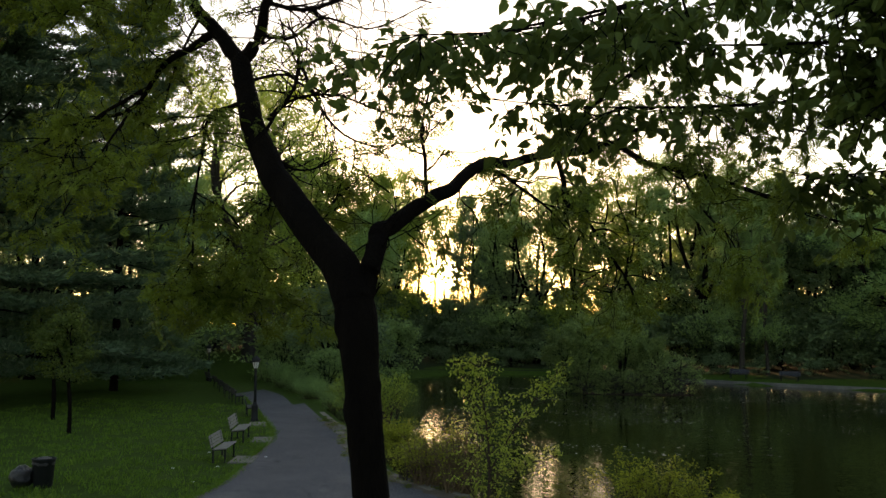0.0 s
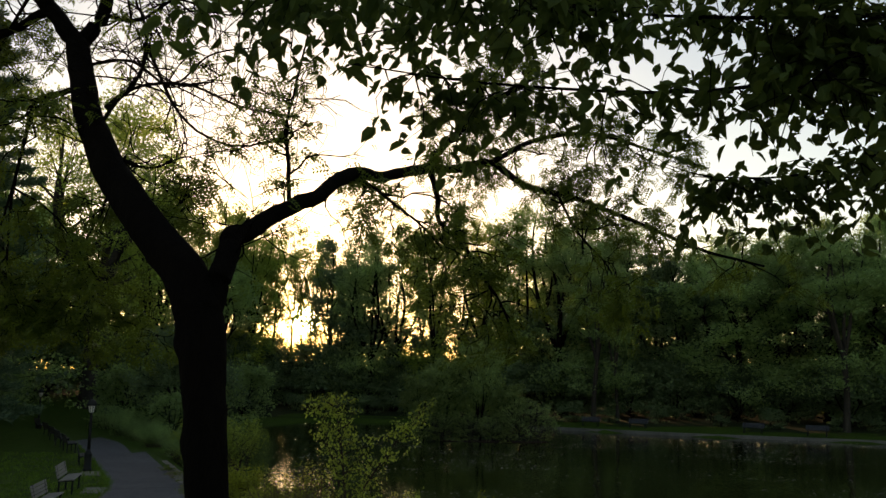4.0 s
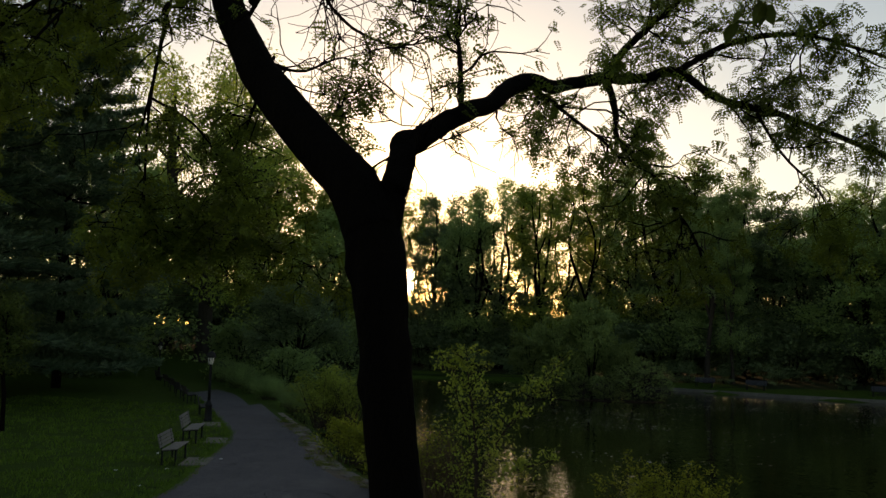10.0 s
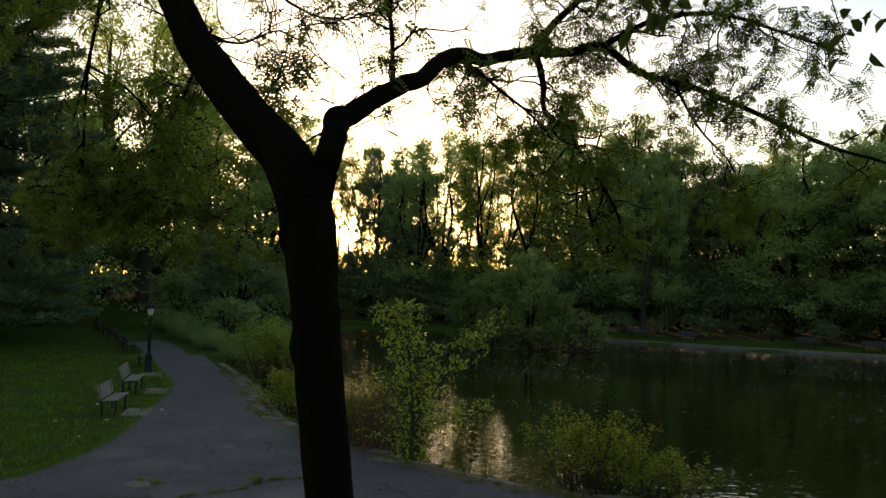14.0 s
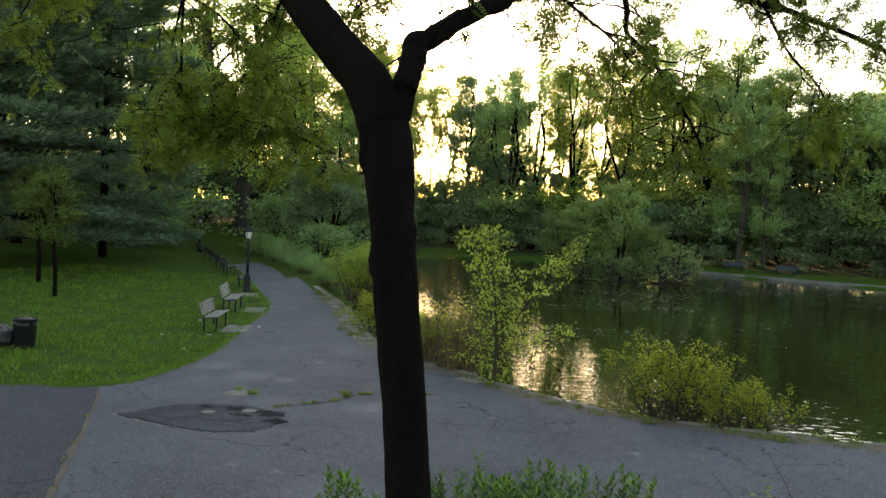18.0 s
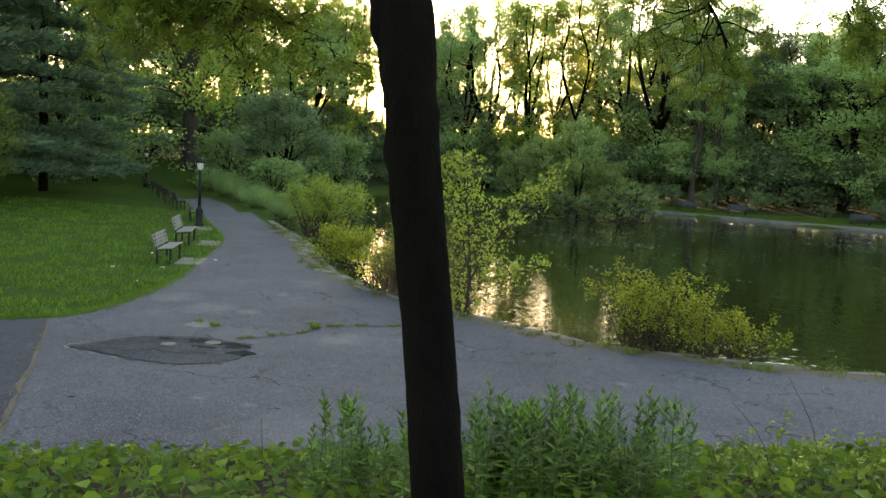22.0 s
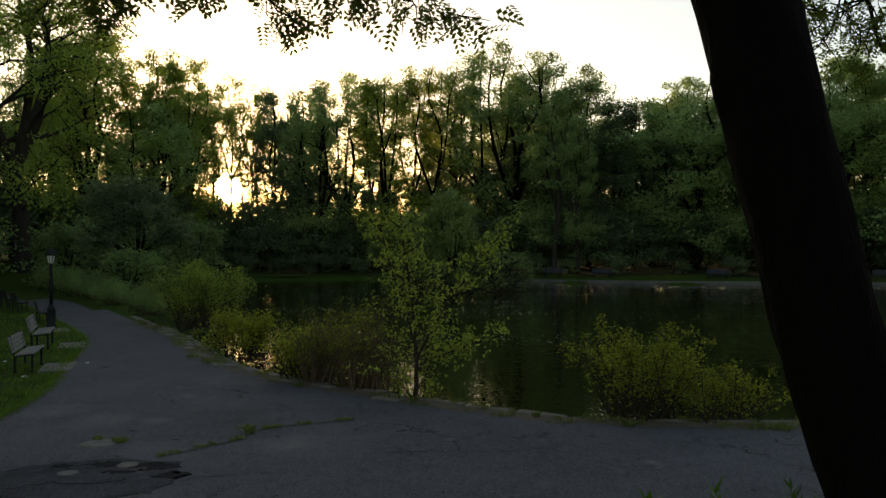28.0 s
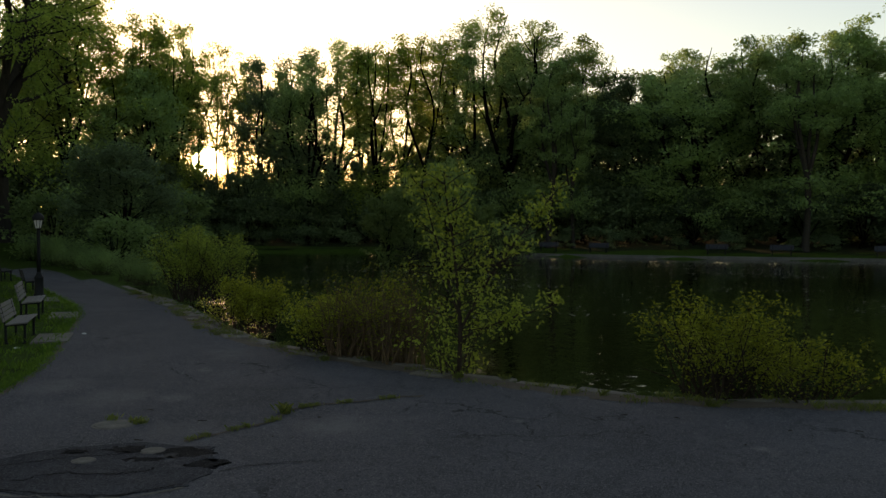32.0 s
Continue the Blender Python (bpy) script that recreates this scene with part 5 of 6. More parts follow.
# the overgrown island in the pond
island = sheet("island", [(6.0 + 4.6 * math.cos(a) + 0.5 * math.sin(3 * a), 76 + 1.7 * math.sin(a)) for a in np.linspace(0, 6.28, 28, endpoint=False)], -1.0, -0.32, M_HUMUS,
               "low muddy islet under willow bushes", "islet")
ISLE = crown_tree(95, 6.4, 3.0, 0.12, 0.10, 7, 8, 6, 0.46, 22, 0.24, M_BARK, L_WILLOW, low_from=0.03, subs=4, bow=0.5)
BRUSH = crown_tree(96, 3.0, 2.6, 0.06, 0.10, 7, 8, 6, 0.30, 8, 0.15, M_BARK_GREY, L_WILLOW, low_from=0.03, subs=4, thin=0.35)
for x, y, a, s_, w_, said in ((5.0, 76.2, 0.3, 1.2, 0.6, "tall grey-green willow bush on the islet"), (2.0, 76.4, 3.0, 0.98, 0.7, "rounded willow bush on the islet"),
                              (0.4, 76.0, 5.0, 0.80, 0.8, "low willow bush at the islet's end"), (7.2, 76.0, 1.5, 0.72, 0.75, "willow bush leaning over the water")):
    plant_tree("willow_bush", ISLE, said, "bush", Matrix.Translation((x, y, -0.34)) @ Matrix.Rotation(a, 4, "Z") @ Matrix.Diagonal((s_ * w_, s_ * w_, s_, 1)), "willow bushes on the islet")
for x, y, a, s_ in ((8.8, 75.4, 0.5, 0.95), (9.8, 76.0, 2.0, 0.72), (4.2, 74.8, 4.0, 0.6), (6.4, 74.8, 1.0, 0.65), (1.8, 74.9, 3.0, 0.6)):
    plant_tree("dead_brush", BRUSH, "grey half-dead brush hanging over the water at the islet", "bush", spot(x, y, -0.34, a, s_), "dead brush on the islet")

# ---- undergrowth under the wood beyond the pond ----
# ground sheet coloured dark to stand in for shade under the crowns
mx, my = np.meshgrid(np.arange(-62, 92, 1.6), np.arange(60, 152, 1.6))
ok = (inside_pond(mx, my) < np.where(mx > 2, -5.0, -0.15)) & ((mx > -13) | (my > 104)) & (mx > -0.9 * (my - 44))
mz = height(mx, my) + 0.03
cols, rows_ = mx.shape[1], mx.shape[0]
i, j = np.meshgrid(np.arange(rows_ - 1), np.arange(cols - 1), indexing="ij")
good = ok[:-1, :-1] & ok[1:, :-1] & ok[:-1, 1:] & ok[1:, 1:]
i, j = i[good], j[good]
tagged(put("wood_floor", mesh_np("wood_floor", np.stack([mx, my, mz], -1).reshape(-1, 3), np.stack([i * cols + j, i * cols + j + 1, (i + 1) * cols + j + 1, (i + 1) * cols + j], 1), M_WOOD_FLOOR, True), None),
       "undergrowth under the trees beyond the pond, tree shade put into its colour", "undergrowth", kind="structure")

# ---- far shore: stone edge, walk, benches ----
far_line = smooth_line([(64, 73), (42, 82), (33, 85.5), (24, 89), (12, 96), (2, 103)], 60)
stone = thing("far_kerb", "weathered grey stone edge of the far shore", "kerb")
for k in range(58):
    a, c = far_line[k], far_line[k + 1]
    d = (c - a) / np.linalg.norm(c - a)
    bm = bmesh.new()
    bmesh.ops.create_cube(bm, size=1.0, matrix=Matrix.Translation((*((a + c) / 2), -0.22)) @ Matrix.Rotation(math.atan2(d[1], d[0]), 4, "Z") @ Matrix.Diagonal((np.linalg.norm(c - a) * 0.985, 0.4, 0.34, 1)))
    part("stone", bm, M_STONE_OLD, stone)

# ---- benches ----


def box(bm, size, m):
    return bmesh.ops.create_cube(bm, size=1.0, matrix=m @ Matrix.Diagonal((*size, 1)))["verts"]


def rounded(name, size, m, mat, parent, label="", r=0.008):
    bm = bmesh.new()
    box(bm, size, m)
    bmesh.ops.bevel(bm, geom=bm.edges, offset=r, segments=1, affect="EDGES")
    return part(name, bm, mat, parent, label)


def bench(m, label, group, wood=M_SLAT):
    """A park bench of wooden slats on iron frames; it faces +x, its length lies along y."""
    t = thing("bench", label, "bench", group, m)
    ln = 1.85
    for k in range(4):
        rounded("seat_slat", (0.095, ln, 0.035), pose(0.05 + 0.108 * k, 0, 0.445 + 0.008 * k, 0, -3), wood, t)
    for k in range(4):
        rounded("back_slat", (0.030, ln, 0.088), pose(-0.055 - 0.024 * k, 0, 0.535 + 0.098 * k, 0, -13), wood, t)
    for y in (-0.72, 0.72):
        bm = bmesh.new()
        box(bm, (0.46, 0.05, 0.045), pose(0.18, y, 0.415, 0, -3))
        box(bm, (0.035, 0.05, 0.46), pose(-0.085, y, 0.66, 0, -13))
        fr = part("frame", bm, M_IRON, t, "black iron side frame")
        for lx in (-0.02, 0.36):
            bm = bmesh.new()
            box(bm, (0.05, 0.055, 0.42), pose(lx, y, 0.205))
            box(bm, (0.10, 0.08, 0.02), pose(lx, y, 0.01))
            part("leg", bm, M_IRON, fr)
    return t


first = bench(pose(-8.45, 31.95, 0.0, 0, 0, 16) @ Matrix.Scale(1.12, 4), "weathered wooden slat bench with black iron legs on the lawn's edge", "benches along the path")
row = [(-10.1, 36.3, 19)]
# same kind of bench; slats here are coloured dark for how light falls
row_shaded = [(-14.5, 46.7, 28), (-18.8, 53.8, 34), (-21.1, 57.4, 37), (-23.6, 61.4, 38), (-26.4, 65.8, 38), (-30.2, 71.6, 40)]
old = bench(pose(-14.8, 47.3, 0, 0, 0, 28) @ Matrix.Scale(1.08, 4), "weathered slat bench with iron legs beside the lamp post, slats darkened for the light's angle", "benches along the path", M_SLAT_SHADED)
for x, y, a in row_shaded[1:]:
    ob = copy_thing(old, pose(x - 0.7 * math.sin(radians(a)), y + 0.75 * math.cos(radians(a)), 0.0, 0, 0, a) @ Matrix.Scale(1.08, 4))
    tagged(ob, "weathered slat bench with iron legs beside the path, slats darkened for the light's angle", group="benches along the path")
for x, y, a in row:
    copy_thing(first, pose(x - 0.7 * math.sin(radians(a)), y + 0.75 * math.cos(radians(a)), 0.0, 0, 0, a) @ Matrix.Scale(1.12, 4))
for x, y, a in ((31.2, 89.8, -120), (36.2, 86.9, -120), (21, 94.8, -115), (16.5, 98, -115), (44, 83.2, -112)):
    bench(pose(x, y, float(height(x, y)), 0, 0, a) @ Matrix.Scale(1.12, 4), "dark weathered slat bench on the far shore's walk", "benches on the far shore", M_SLAT_FAR)
for x, y, a in ((-7.5, 32.1, 16), (-9.35, 37.55, 19), (-12.2, 43.2, 24)):
    t = thing("concrete_pad", "flat grey concrete pad between bench and path", "slab", "pads before the benches", pose(x, y, 0, 0, 0, a))
    rounded("slab", (0.85, 1.7, 0.12), pose(0, 0, -0.018), M_CONCRETE, t, "", 0.012)


# ---- lamp posts ----


def turned(profile, n=16):
    bm = bmesh.new()
    rings = [[bm.verts.new((r * math.cos(6.2832 * k / n), r * math.sin(6.2832 * k / n), z)) for k in range(n)] for r, z in profile]
    for a, c in zip(rings, rings[1:]):
        for k in range(n):
            bm.faces.new((a[k], a[(k + 1) % n], c[(k + 1) % n], c[k]))
    bm.faces.new(rings[-1])
    bm.faces.new(rings[0][::-1])
    for f in bm.faces:
        f.smooth = True
    return bm


def lamp_post(m, label):
    t = thing("street_lamp", label, "lamp post", "lamp posts along the path", m)
    part("base", turned([(0.21, -0.05), (0.21, 0.10), (0.175, 0.14), (0.165, 0.70), (0.18, 0.74), (0.18, 0.80), (0.14, 0.84), (0.10, 0.92), (0.08, 1.0)], 12), M_IRON, t, "fluted black iron base")
    part("pole", turned([(0.078, 0.98), (0.072, 1.8), (0.066, 2.52), (0.075, 2.56), (0.075, 2.60), (0.045, 2.64), (0.06, 2.70), (0.11, 2.74)], 12), M_IRON, t)
    lantern = part("lantern", turned([(0.10, 2.73), (0.115, 2.75), (0.185, 3.08), (0.18, 3.10)], 8), M_GLASS, t, "frosted glass lantern")
    roof = part("roof", turned([(0.225, 3.06), (0.225, 3.12), (0.215, 3.19), (0.17, 3.28), (0.10, 3.34), (0.05, 3.36)], 12), M_IRON, t, "domed black lantern roof")
    part("finial", turned([(0.03, 3.35), (0.03, 3.37), (0.03, 3.39), (0.008, 3.43)], 10), M_IRON, roof)
    for k in range(8):
        a = 6.2832 * k / 8
        bm = bmesh.new()
        v, f = tube([(0.118 * math.cos(a), 0.118 * math.sin(a), 2.74), (0.19 * math.cos(a), 0.19 * math.sin(a), 3.09)], [0.012, 0.012], 5)
        put("glazing_bar", mesh_np("glazing_bar", v, f, M_IRON), None, lantern)
    return t


lp = lamp_post(pose(-13.07, 44.62, 0), "black iron park lamp post with glass lantern beside the path")
copy_thing(lp, pose(-31.0, 72.8, 0))

# ---- litter bin and bag ----
bin_t = thing("litter_bin", "black wire litter bin lined with a black bag on the lawn", "bin", m=pose(-10.85, 25.55, 0))
part("basket", turned([(0.24, 0.0), (0.27, 0.05), (0.33, 0.80), (0.345, 0.82), (0.345, 0.86), (0.30, 0.86), (0.28, 0.70)], 20), M_IRON, bin_t, "black wire basket")
bm = bmesh.new()
bmesh.ops.create_icosphere(bm, subdivisions=3, radius=0.32, matrix=Matrix.Translation((0, 0, 0.72)) @ Matrix.Diagonal((1.02, 1.02, 0.55, 1)))
for v in bm.verts:
    v.co += Vector(noise.noise_vector(v.co * 6)) * 0.035
part("liner", bm, M_BAG, bin_t, "black plastic liner")
bag = thing("rubbish_bag", "full black plastic rubbish bag leaning against the bin", "bag", m=pose(-11.4, 25.3, 0))
bm = bmesh.new()
bmesh.ops.create_icosphere(bm, subdivisions=4, radius=0.36, matrix=Matrix.Translation((0, 0, 0.33)) @ Matrix.Diagonal((0.95, 1.0, 0.98, 1)))
for v in bm.verts:
    v.co += Vector(noise.noise_vector(v.co * 5)) * 0.05
    v.co.z = max(v.co.z, 0.0)
    if v.co.z > 0.55:
        v.co.x *= 0.75
        v.co.y *= 0.75
part("bag_body", bm, M_BAG, bag)

# ---- stone edge of the near shore ----
rngK = np.random.default_rng(101)
kerb = thing("kerb", "worn pale stone kerb along the pond's near shore", "kerb")
seg = np.linalg.norm(np.diff(KERB_LINE, axis=0), axis=1)
cum = np.r_[0, np.cumsum(seg)]


def along_kerb(s, off):
    line = offset_line(KERB_LINE, off)
    return np.array([np.interp(s, cum, line[:, 0]), np.interp(s, cum, line[:, 1])])


s_pos = 6.0
while s_pos < cum[-1] - 30:
    ln = rngK.uniform(0.8, 1.7)
    a, c = along_kerb(s_pos, -0.17), along_kerb(s_pos + ln, -0.17)
    d = (c - a) / np.linalg.norm(c - a)
    bm = bmesh.new()
    box(bm, (ln * rngK.uniform(0.93, 0.99), rngK.uniform(0.28, 0.36), 0.62),
        Matrix.Translation((*((a + c) / 2), -0.315 + rngK.uniform(-0.02, 0.03))) @ Matrix.Rotation(math.atan2(d[1], d[0]) + rngK.normal() * 0.02, 4, "Z") @ Matrix.Rotation(rngK.normal() * 0.03, 4, "Y"))
    bmesh.ops.bevel(bm, geom=bm.edges, offset=0.025, segments=1, affect="EDGES")
    part("stone", bm, M_STONE, kerb)
    s_pos += ln
# loose flags beside the path where it narrows
for k in range(26):
    s0 = rngK.uniform(14, 34)
    a = along_kerb(s0, -rngK.uniform(0.45, 0.75))
    t0 = along_kerb(s0 + 0.5, -0.5) - along_kerb(s0, -0.5)
    bm = bmesh.new()
    box(bm, (rngK.uniform(0.4, 0.9), rngK.uniform(0.22, 0.38), 0.09), Matrix.Translation((*a, 0.0 + rngK.uniform(-0.01, 0.012))) @ Matrix.Rotation(math.atan2(t0[1], t0[0]) + rngK.normal() * 0.12, 4, "Z"))
    bmesh.ops.bevel(bm, geom=bm.edges, offset=0.02, segments=1, affect="EDGES")
    part("flagstone", bm, M_STONE, kerb)

strip_in, strip_out = offset_line(KERB_LINE, -0.82), offset_line(KERB_LINE, -0.32)
strip_in = strip_in + rngK.normal(size=strip_in.shape) * 0.09
n = 72
v = np.concatenate([np.c_[strip_in[8:80], np.full(n, 0.018)], np.c_[strip_out[8:80], np.full(n, 0.018)]])
f = [(k, k + 1, n + k + 1, n + k) for k in range(n - 1)]
tagged(put("dirt_verge", mesh_np("dirt_verge", v, f, M_DIRT), None), "bare brown dirt verge beside the stone kerb", "verge", kind="structure")

# ---- the newer asphalt of the side path, joints, cracks and the patch ----
jl = [(-1.75, 14.5), (-2.95, 16.7), (-4.6, 19.7), (-5.86, 21.85)]
side = [tuple(p) for p in lawn_line if p[0] < -6.1 and p[1] < 22] + [(-5.95, 21.9)] + jl[::-1][1:] + [tuple(p - EDGE_OUT * 0.02) for p in near_edge if p[0] < -1.8]
sheet("side_road", side, -0.1, 0.017, M_ASPHALT_NEW, "darker newer asphalt of the side path", "path")


def strip(name, pts, width, z, mat, label, category, jitter=0.03, seed=0):
    """A thin uneven band along a line, as a crack or a seam."""
    rg = np.random.default_rng(seed)
    line = smooth_line(np.asarray(pts, float), max(14, 8 * len(pts)))
    line = line + rg.normal(size=line.shape) * jitter
    w = width * rg.uniform(0.35, 1.2, len(line))
    d = np.gradient(line, axis=0)
    d /= np.linalg.norm(d, axis=1, keepdims=True)
    nrm = np.stack([-d[:, 1], d[:, 0]], 1) * w[:, None] / 2
    n = len(line)
    v = np.concatenate([np.c_[line + nrm, np.full(n, z)], np.c_[line - nrm, np.full(n, z)]])
    f = [(k, n + k, n + k + 1, k + 1) for k in range(n - 1)]
    return tagged(put(name, mesh_np(name, v, f, mat), None), label, category, kind="structure")


CRACK = [(-1.5, 21.55), (-0.9, 22.2), (-0.45, 22.75), (-0.32, 23.4), (0.08, 23.75), (0.85, 24.1), (1.8, 24.5)]
strip("joint_seam", jl, 0.10, 0.0215, M_DIRT, "pale dirt-filled seam between two asphalt surfaces", "seam", 0.015, 1)
strip("crack_long", CRACK, 0.09, 0.0215, M_DIRT, "weedy crack filled with dirt across the asphalt", "crack", 0.03, 2)
strip("crack_cross", [(-9.5, 37.8), (-8.3, 38.4), (-7.2, 38.9), (-5.9, 39.4)], 0.14, 0.0215, M_PATCH, "dark transverse crack across the path", "crack", 0.03, 3)
strip("crack_fine", [(-0.7, 20.1), (-0.2, 20.4), (0.5, 20.5)], 0.03, 0.0215, M_PATCH, "fine crack in the asphalt", "crack", 0.02, 4)
strip("edge_dirt", [(-14, 10.05), (-8, 12.1), (-3, 13.8), (0.5, 15.0), (4, 16.15), (8, 17.5), (14, 19.5), (22, 22.2)], 0.55, 0.0225, M_DIRT, "dusty washed-out soil along the path's edge", "verge", 0.03, 5)
strip("lawn_edge_dirt", [(-6.4, 21.75), (-5.6, 22.5), (-5.45, 23.8), (-5.55, 25.6), (-6.05, 28.4), (-7.35, 32.7), (-9.15, 38.7)], 0.08, 0.0235, M_DIRT, "bare dirt rim between lawn and path", "verge", 0.02, 6)
rp = np.random.default_rng(5)


def ragged(corners, jitter, n=48):
    """A closed broken outline through the given corners."""
    c = np.asarray(list(corners) + [corners[0]], float)
    u = np.linspace(0, len(c) - 1, n, endpoint=False)
    line = np.stack([np.interp(u, np.arange(len(c)), c[:, k]) for k in (0, 1)], 1)
    return [tuple(p) for p in line + rp.normal(size=line.shape) * jitter]


PATCH = [(-4.0, 19.72), (-3.75, 20.35), (-3.45, 20.92), (-2.9, 21.24), (-2.0, 21.5), (-1.04, 21.2), (-0.85, 20.6), (-0.85, 20.1), (-0.98, 19.55), (-1.65, 19.2), (-2.5, 19.28), (-3.3, 19.5)]
patch = ragged(PATCH, 0.035)
sheet("asphalt_patch", patch, -0.02, 0.0225, M_PATCH, "broken grey asphalt patch with uneven surface", "patch")
strip("patch_rim", [(-3.9, 20.3), (-4.1, 19.72), (-3.35, 19.42), (-2.5, 19.2), (-1.65, 19.12), (-0.95, 19.48)], 0.05, 0.0235, M_CONCRETE, "pale crumbled rim round the asphalt patch", "patch", 0.02, 8)
strip("patch_break", [(-4.0, 19.78), (-3.3, 19.54), (-2.5, 19.32), (-1.65, 19.24), (-1.0, 19.6)], 0.04, 0.0265, M_TAR, "dark broken edge of the asphalt patch", "crack", 0.02, 18)
strip("patch_crack", [(-3.0, 19.75), (-2.5, 20.05), (-1.9, 20.0), (-1.5, 20.2)], 0.05, 0.0262, M_TAR, "dark crack within the patch", "crack", 0.03, 9)
strip("patch_band", [(-3.5, 20.35), (-2.9, 20.7), (-2.3, 20.85), (-1.9, 21.0)], 0.035, 0.0262, M_TAR, "fine dark crack across the patch", "crack", 0.03, 10)
for k, (cx, cy, a_, b_) in enumerate(((-2.15, 21.12, 0.30, 0.16), (-1.35, 20.95, 0.42, 0.22), (-0.95, 20.4, 0.22, 0.20), (-2.75, 21.05, 0.16, 0.08), (-1.75, 20.65, 0.2, 0.1))):
    sheet("broken_spot", ragged([(cx + a_ * math.cos(q), cy + b_ * math.sin(q)) for q in np.arange(0, 6.2, 0.8)], 0.045, 30), 0.0, 0.0242, M_TAR, "dark crumbled spot in the asphalt patch", "patch")


def cover(name, x, y, r, label, z=-0.004):
    t = thing(name, label, "manhole cover", m=pose(x, y, z))
    part("rim", turned([(r, 0.0), (r, 0.016), (r * 0.9, 0.020), (r * 0.9, 0.010)], 28), M_CAST, t, "cast iron rim")
    part("plate", turned([(r * 0.88, 0.0), (r * 0.88, 0.022), (r * 0.8, 0.026), (r * 0.4, 0.024)], 28), M_COVER, t)
    return t


cover("manhole_cover", -2.77, 22.57, 0.32, "round pale manhole cover set in the asphalt")
cover("valve_cover", -2.5, 20.62, 0.15, "small round valve cover in the asphalt patch", 0.006)
cover("valve_cover", -1.77, 21.05, 0.17, "small pale valve cover in the asphalt patch", 0.006)

# ---- grass ----


def blades(rng, at, tall, lean=0.5, wide=0.006):
    n = len(at)
    az = rng.uniform(0, 6.28, n)
    out = np.stack([np.cos(az), np.sin(az), 0 * az], 1)
    side = np.stack([-np.sin(az), np.cos(az), 0 * az], 1)
    h = (tall * rng.uniform(0.5, 1.3, n))[:, None]
    ln = out * h * (lean * rng.uniform(0.2, 1.3, n))[:, None]
    w = side * wide * (1 + 3 * h)
    up = np.array([0, 0, 1.0]) * h
    v = np.stack([at - w, at + w, at + ln * 0.45 + up * 0.75, at + ln + up], 1).reshape(-1, 3)
    return v, np.arange(4 * n).reshape(-1, 4)


def left_of_lawn(x, y):
    """Whether a place lies on the lawn side of the path."""
    line = lawn_line[np.argsort(lawn_line[:, 1])]
    return x < np.interp(y, line[:, 1], line[:, 0])


rngG = np.random.default_rng(111)
n = 90000
gy_ = 19 + 34 * rngG.uniform(0, 1, n) ** 1.5
gx_ = -4.5 - 24 * rngG.uniform(0, 1, n) ** 1.2
keep = left_of_lawn(gx_, gy_)
dens = np.array([noise.noise((x * 0.8, y * 0.8, 0)) for x, y in zip(gx_, gy_)])
dens = dens + 0.5 * np.array([noise.noise((x * 3.0, y * 3.0, 5)) for x, y in zip(gx_, gy_)])
keep &= dens > rngG.uniform(-0.30, 0.35, n)
p = np.stack([gx_, gy_, height(gx_, gy_) - 0.01], 1)[keep]
v, f = blades(rngG, p, 0.13, 0.75, 0.015)
tagged(put("grass", mesh_np("grass", v, f, L_GRASS), None), "mown green lawn grass beside the path", "grass", kind="stuff")
# ragged fringe of the lawn over the asphalt
k = rngG.uniform(0, 1, 9000)
line = smooth_line(LAWN_EDGE, 400)
seg_pick = line[(60 + k * 270).astype(int)]
p = np.c_[seg_pick + rngG.normal(size=(9000, 2)) * 0.11 - [0.04, 0], np.full(9000, 0.0)]
v, f = blades(rngG, p, 0.06, 0.9, 0.008)
tagged(put("lawn_fringe", mesh_np("lawn_fringe", v, f, L_GRASS), None), "ragged grass fringe at the lawn's edge", "grass", kind="stuff")

# tufts in the cracks and along the kerb
cl = smooth_line(CRACK, 200)


def tufts(name, spots, label):
    """Small tufts too many to tell apart, gathered as one growth: x, y, blades, height, spread."""
    gather = Soup()
    for x, y, n, tall, spread in spots:
        at = np.c_[rngG.normal(size=(n, 2)) * spread + [x, y], np.full(n, 0.018)]
        gather.add(*blades(rngG, at, tall, 0.8, 0.006))
    return tagged(put(name, gather.mesh(name, L_TUFT), None), label, "grass", kind="stuff")


tufts("crack_grass", [(*cl[k], 45, 0.13 if 84 < k < 100 else 0.055, 0.05) for k in (4, 12, 30, 40, 60, 66, 88, 94, 118, 124, 132, 150, 156, 176, 182)], "green grass tufts growing out of the asphalt crack")
tufts("cover_grass", [(x, y, 60, 0.07, 0.05) for x, y in ((-2.5, 22.72), (-2.42, 22.6), (-2.9, 22.87))], "grass at the rim of the manhole cover")
kt = []
for k in range(260):
    x, y = along_kerb(rngG.uniform(10, 66), -rngG.uniform(0.05, 1.0))
    kt.append((x, y, 34, rngG.uniform(0.03, 0.11), rngG.uniform(0.04, 0.14)))
tufts("kerb_grass", kt, "weedy grass along the stone kerb")
tufts("seam_grass", [(jl[0][0] * (1 - u) + jl[-1][0] * u, jl[0][1] * (1 - u) + jl[-1][1] * u, 12, 0.04, 0.03) for u in (0.12, 0.3, 0.42, 0.66, 0.8)], "small weeds in the asphalt seam")

# ---- weeds of the bank ----


